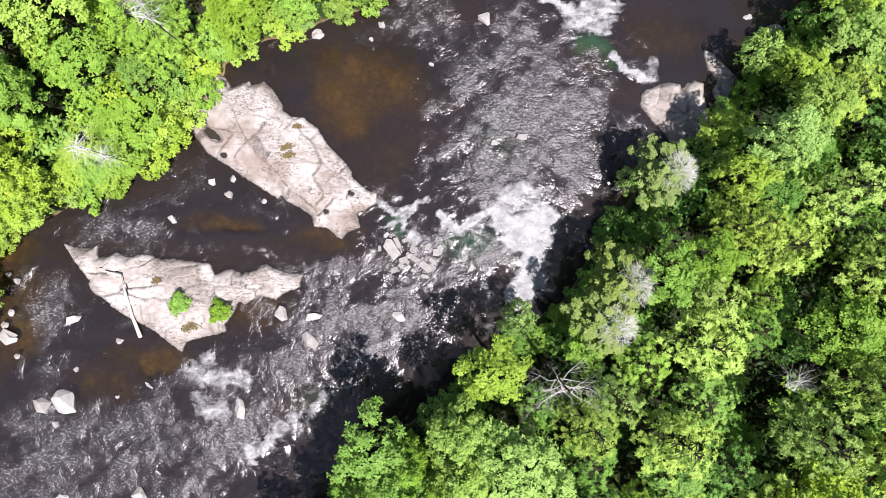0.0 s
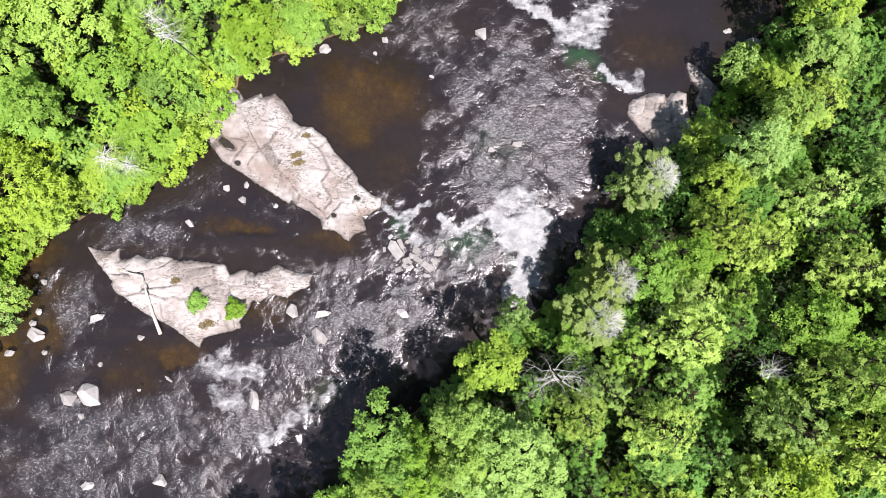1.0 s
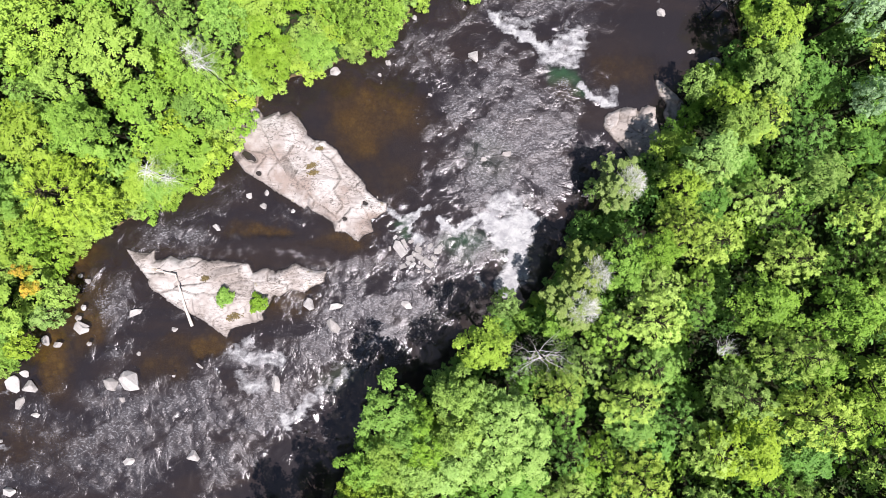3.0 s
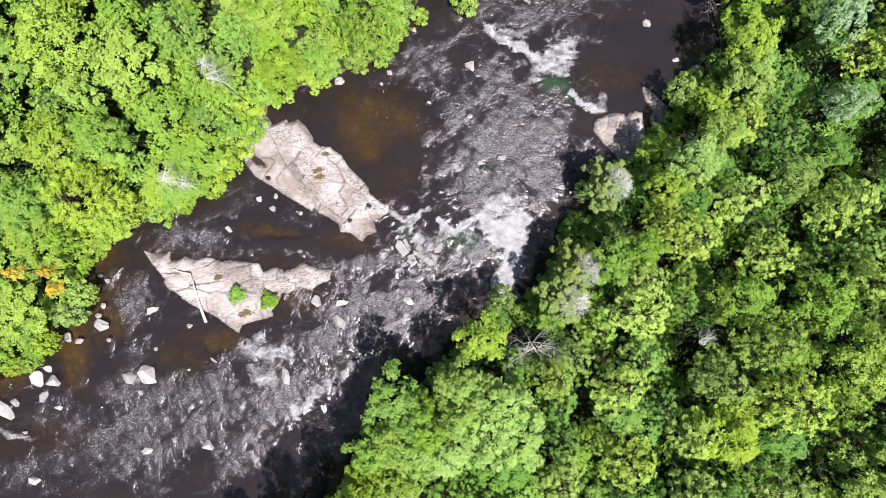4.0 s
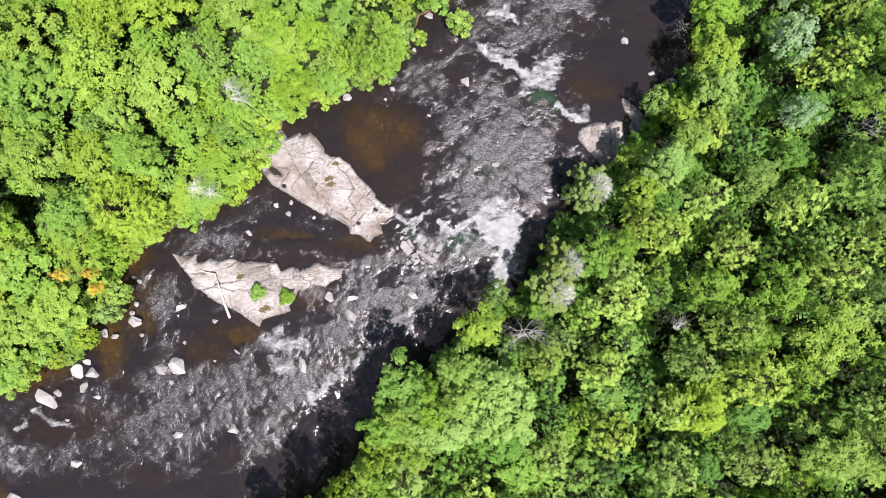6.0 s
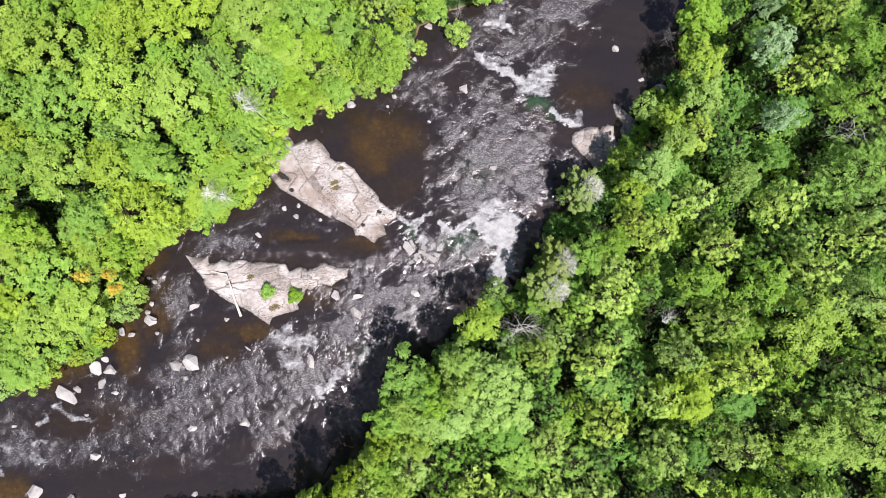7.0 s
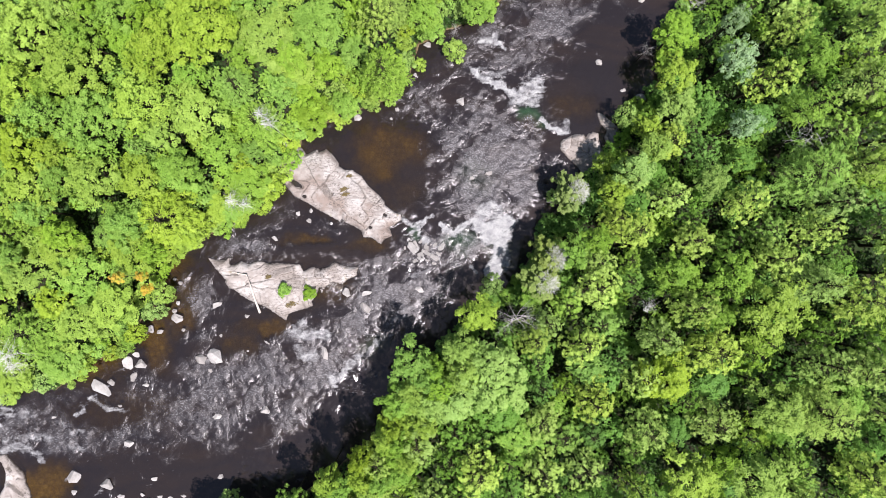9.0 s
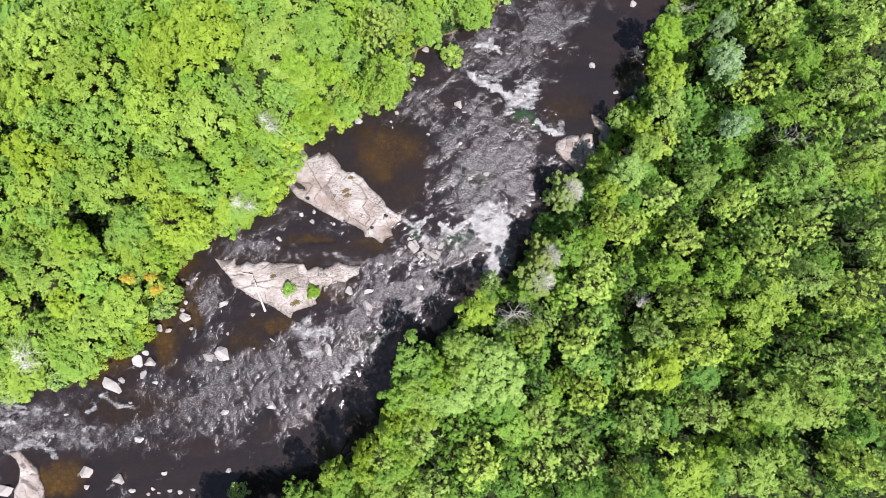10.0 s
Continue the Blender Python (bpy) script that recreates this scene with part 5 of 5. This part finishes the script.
for x, y, r, h in FEATHERY:
    plant("feather", x, y, r, h, rnd.choice(("mid", "olive") if x > 0 else ("forest", "forest", "bright")), rnd)
for x, y, r, h in BROAD:
    plant(rnd.choice(("broad", "broad", "fine")), x, y, r, h, rnd.choice(("mid", "bright", "olive")), rnd)
for x, y, r, h in BROAD_LEFT:
    plant(rnd.choice(("broad", "fine")), x, y, r, h, rnd.choice(("bright", "bright", "forest")), rnd)
for x, y, r, h in BROAD_LOW:
    plant("broad", x, y, r, h, rnd.choice(("bright", "bright", "forest")), rnd)
for x, y, r, h in BUSHES:
    plant("bush", x, y, r, h, rnd.choice(("bright", "mid", "olive")), rnd)
# The bank's shade is put into these bushes' leaf tint.
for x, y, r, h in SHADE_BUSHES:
    plant("bush", x, y, r, h, "dark", rnd, "low green bush, the bank's shade put into its leaf colour")
for x, y, r, h in PALE_BUSHES:
    plant("bush", x, y, r, h, "olive", rnd, "thin olive-green bush leaning over the water")
for x, y, r, h in AUTUMN:
    plant("maple", x, y, r, h, "autumn", rnd, "young maple turning orange among green bushes")
for x, y, r, h in DEEP_LEFT:
    plant("broad", x, y, r, h, "forest", rnd, "broadleaf tree with a deep green loose crown")
for x, y, r, h in PALE:
    plant("fine", x, y, r, h, "pale", rnd, "willow-like tree with pale bluish-green leaves")
for x, y, r, h in WHITE_TOP:
    plant("white_top", x, y, r, h, "cedar", rnd).rotation_euler.z = radians(-10)
    taken.append((x, y, 1.4 * r))
taken.append((3.0, -7.3, 3.0))
for x, y, r, h in DEAD:
    plant("bare", x, y, r, h, "mid", rnd)
for x, y, r, h, turn in BRUSH:
    ob = plant("brush", x, y, r, h, "mid", rnd)
    ob.rotation_euler.z = radians(turn)

# a hem of bushes along the left bank that hangs over the water
C = np.random.RandomState(8).uniform((-62, -18), (20, 40), (9000, 2))
D, RIGHT = land(C[:, 0], C[:, 1])
hem = []
for (x, y), d, right in zip(C, D, RIGHT):
    if right or not -0.1 < d < 1.8 or any((x - a) ** 2 + (y - b) ** 2 < 1.5 for a, b in hem):
        continue
    if y > -1.5 * x - 16 and y < 12.5 and x > -19:
        continue
    if any((x - a) ** 2 + (y - b) ** 2 < (max(p, q) + 1.6) ** 2 for a, b, p, q, t in BOULDERS_C):
        continue
    hem.append((x, y))
    plant("bush", x, y, rnd.uniform(0.9, 1.6), 1.6 + 0.9 * d + rnd.uniform(0, 1.2), rnd.choice(("bright", "bright", "forest", "olive")), rnd)

# the rest of the forest, filled in between; lower beside the trees of the crests, shade put into their dark tint
crests = list(taken)
rs = np.random.RandomState(12)
C = rs.uniform((-60, -33), (56, 34), (6500, 2))
D, RIGHT = land(C[:, 0], C[:, 1])
for (x, y), d, right in zip(C, D, RIGHT):
    if d < ((0.7 if y < -9 else 2.2) if right else 1.6) or (right and (x > 48.5 or abs(y) > 28.5)) or (not right and (x < -51.5 or y > 28.5)):
        continue
    r = rnd.uniform(1.7, 2.9) if d > 3 else rnd.uniform(1.3, 2.0)
    if any((x - a) ** 2 + (y - b) ** 2 < ((0.6 if right else 0.61) * (r + c)) ** 2 for a, b, c in taken):
        continue
    if (x - 17.7) ** 2 + (y - 4.2) ** 2 < 8:
        continue
    if any((x - a) ** 2 + (y - b) ** 2 < (max(p, q) + r) ** 2 for a, b, p, q, t in BOULDERS_C):
        continue
    if right:
        kind = rnd.choice(("pine",) * 7 + ("broad", "fine"))
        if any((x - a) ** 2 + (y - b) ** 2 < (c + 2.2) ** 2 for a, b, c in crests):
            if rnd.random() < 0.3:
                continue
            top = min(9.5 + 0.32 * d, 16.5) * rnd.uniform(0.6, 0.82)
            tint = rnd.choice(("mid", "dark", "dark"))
        else:
            top = min(9.5 + 0.32 * d, 16.5) * rnd.uniform(0.76, 1.06)
            tint = rnd.choice(("yellow", "yellow", "yellow", "olive", "bright") if kind == "pine" else ("mid", "olive", "bright"))
    else:
        top = min(4.0 + 0.62 * d, 12.5) * rnd.uniform(0.85, 1.08)
        kind = rnd.choice(("broad", "broad", "fine", "fine", "feather"))
        tint = rnd.choice(("bright", "bright", "forest", "forest", "mid"))
    plant(kind, x, y, r, top, tint, rnd)

# low bushes at the foot of the upper right bank, tinted dark for its shade
C = np.random.RandomState(33).uniform((0, -10), (40, 36), (4000, 2))
D, RIGHT = land(C[:, 0], C[:, 1])
hem = []
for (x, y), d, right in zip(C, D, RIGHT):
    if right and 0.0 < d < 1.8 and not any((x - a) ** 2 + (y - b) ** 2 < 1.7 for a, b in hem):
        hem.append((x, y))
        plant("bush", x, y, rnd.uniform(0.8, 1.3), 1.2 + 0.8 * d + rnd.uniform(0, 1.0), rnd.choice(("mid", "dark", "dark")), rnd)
        taken.pop()

# a close row of trees along the lower right bank
C = np.random.RandomState(28).uniform((-30, -32), (2, -8), (4000, 2))
D, RIGHT = land(C[:, 0], C[:, 1])
for (x, y), d, right in zip(C, D, RIGHT):
    if right and 0.2 < d < 4.0 and not any((x - a) ** 2 + (y - b) ** 2 < (0.4 * (1.5 + c)) ** 2 for a, b, c in taken) and math.hypot(x - 3.0, y + 7.3) > 3.2:
        plant("broad", x, y, rnd.uniform(1.4, 2.0), rnd.uniform(10.5, 12.5), rnd.choice(("mid", "bright", "olive")), rnd)

# saplings in the gaps between the crowns, tinted darker on the right for shade
C = np.random.RandomState(19).uniform((-56, -30), (49, 30), (5200, 2))
D, RIGHT = land(C[:, 0], C[:, 1])
for (x, y), d, right in zip(C, D, RIGHT):
    r = rnd.uniform(1.1, 1.8)
    if d < 1.5 or any((x - a) ** 2 + (y - b) ** 2 < (0.25 * r + 0.72 * c) ** 2 for a, b, c in taken):
        continue
    top = (3.5 + min(0.42 * d, 5.0) if not right else 3.0 + min(0.25 * d, 4.0)) * rnd.uniform(0.8, 1.2)
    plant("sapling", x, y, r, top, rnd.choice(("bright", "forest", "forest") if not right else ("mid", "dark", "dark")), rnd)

for group in KINDS.values():
    for src in group:
        for part in reversed(src.children_recursive):
            bpy.data.objects.remove(part)
        bpy.data.objects.remove(src)

# low growth under the trees, its colour near black for the shade there
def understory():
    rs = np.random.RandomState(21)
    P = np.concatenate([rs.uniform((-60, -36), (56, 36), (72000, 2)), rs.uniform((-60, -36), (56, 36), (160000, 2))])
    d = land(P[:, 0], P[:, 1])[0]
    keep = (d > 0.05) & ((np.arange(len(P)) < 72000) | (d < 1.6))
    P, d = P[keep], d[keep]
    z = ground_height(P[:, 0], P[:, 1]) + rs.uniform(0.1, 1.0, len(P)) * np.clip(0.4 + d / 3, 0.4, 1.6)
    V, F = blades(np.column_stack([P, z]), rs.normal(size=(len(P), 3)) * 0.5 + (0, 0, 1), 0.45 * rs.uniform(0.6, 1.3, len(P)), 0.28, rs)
    tagged(new("undergrowth", mesh_of("undergrowth", V, F, LEAF["under"])), "green ferns and seedlings under the trees, darkened for their shade", "undergrowth", kind="stuff")


understory()

# ---- things on the rocks ----
ROCK_BUSH = [
    (-19.1, -4.0, 0.8, 1.1),
    (-16.2, -4.6, 0.7, 0.9),
]
rs = np.random.RandomState(77)
for x, y, r, h in ROCK_BUSH:
    shrub = broadleaf("rock_shrub", 300 + int(10 * r), 900, 1.1, r, 0.16, 16, 0.95)
    shrub.children[1].data.materials[0] = LEAF["bright"]
    shrub.matrix_world = pose(x, y, 0.55)
    tagged(shrub, "small bright green shrub rooted in a rock crack", "bush", "shrubs on the island")

LOG = [(-25.1, -1.6), (-23.4, -2.0), (-23.0, -3.4), (-22.7, -5.0), (-22.4, -6.6)]
log_path = [(x, y, z) for (x, y), z in zip(LOG, (1.05, 1.15, 1.15, 0.8, 0.18))]
log_mesh = joined("driftwood_log", [tube(log_path, [0.04, 0.08, 0.1, 0.11, 0.15], 10), tube([log_path[1], (log_path[1][0] - 1.2, log_path[1][1] + 0.3, 1.1)], [0.07, 0.03], 7)], DRIFTWOOD)
tagged(new("driftwood_log", log_mesh), "bleached bent driftwood log lying across the rock", "log")
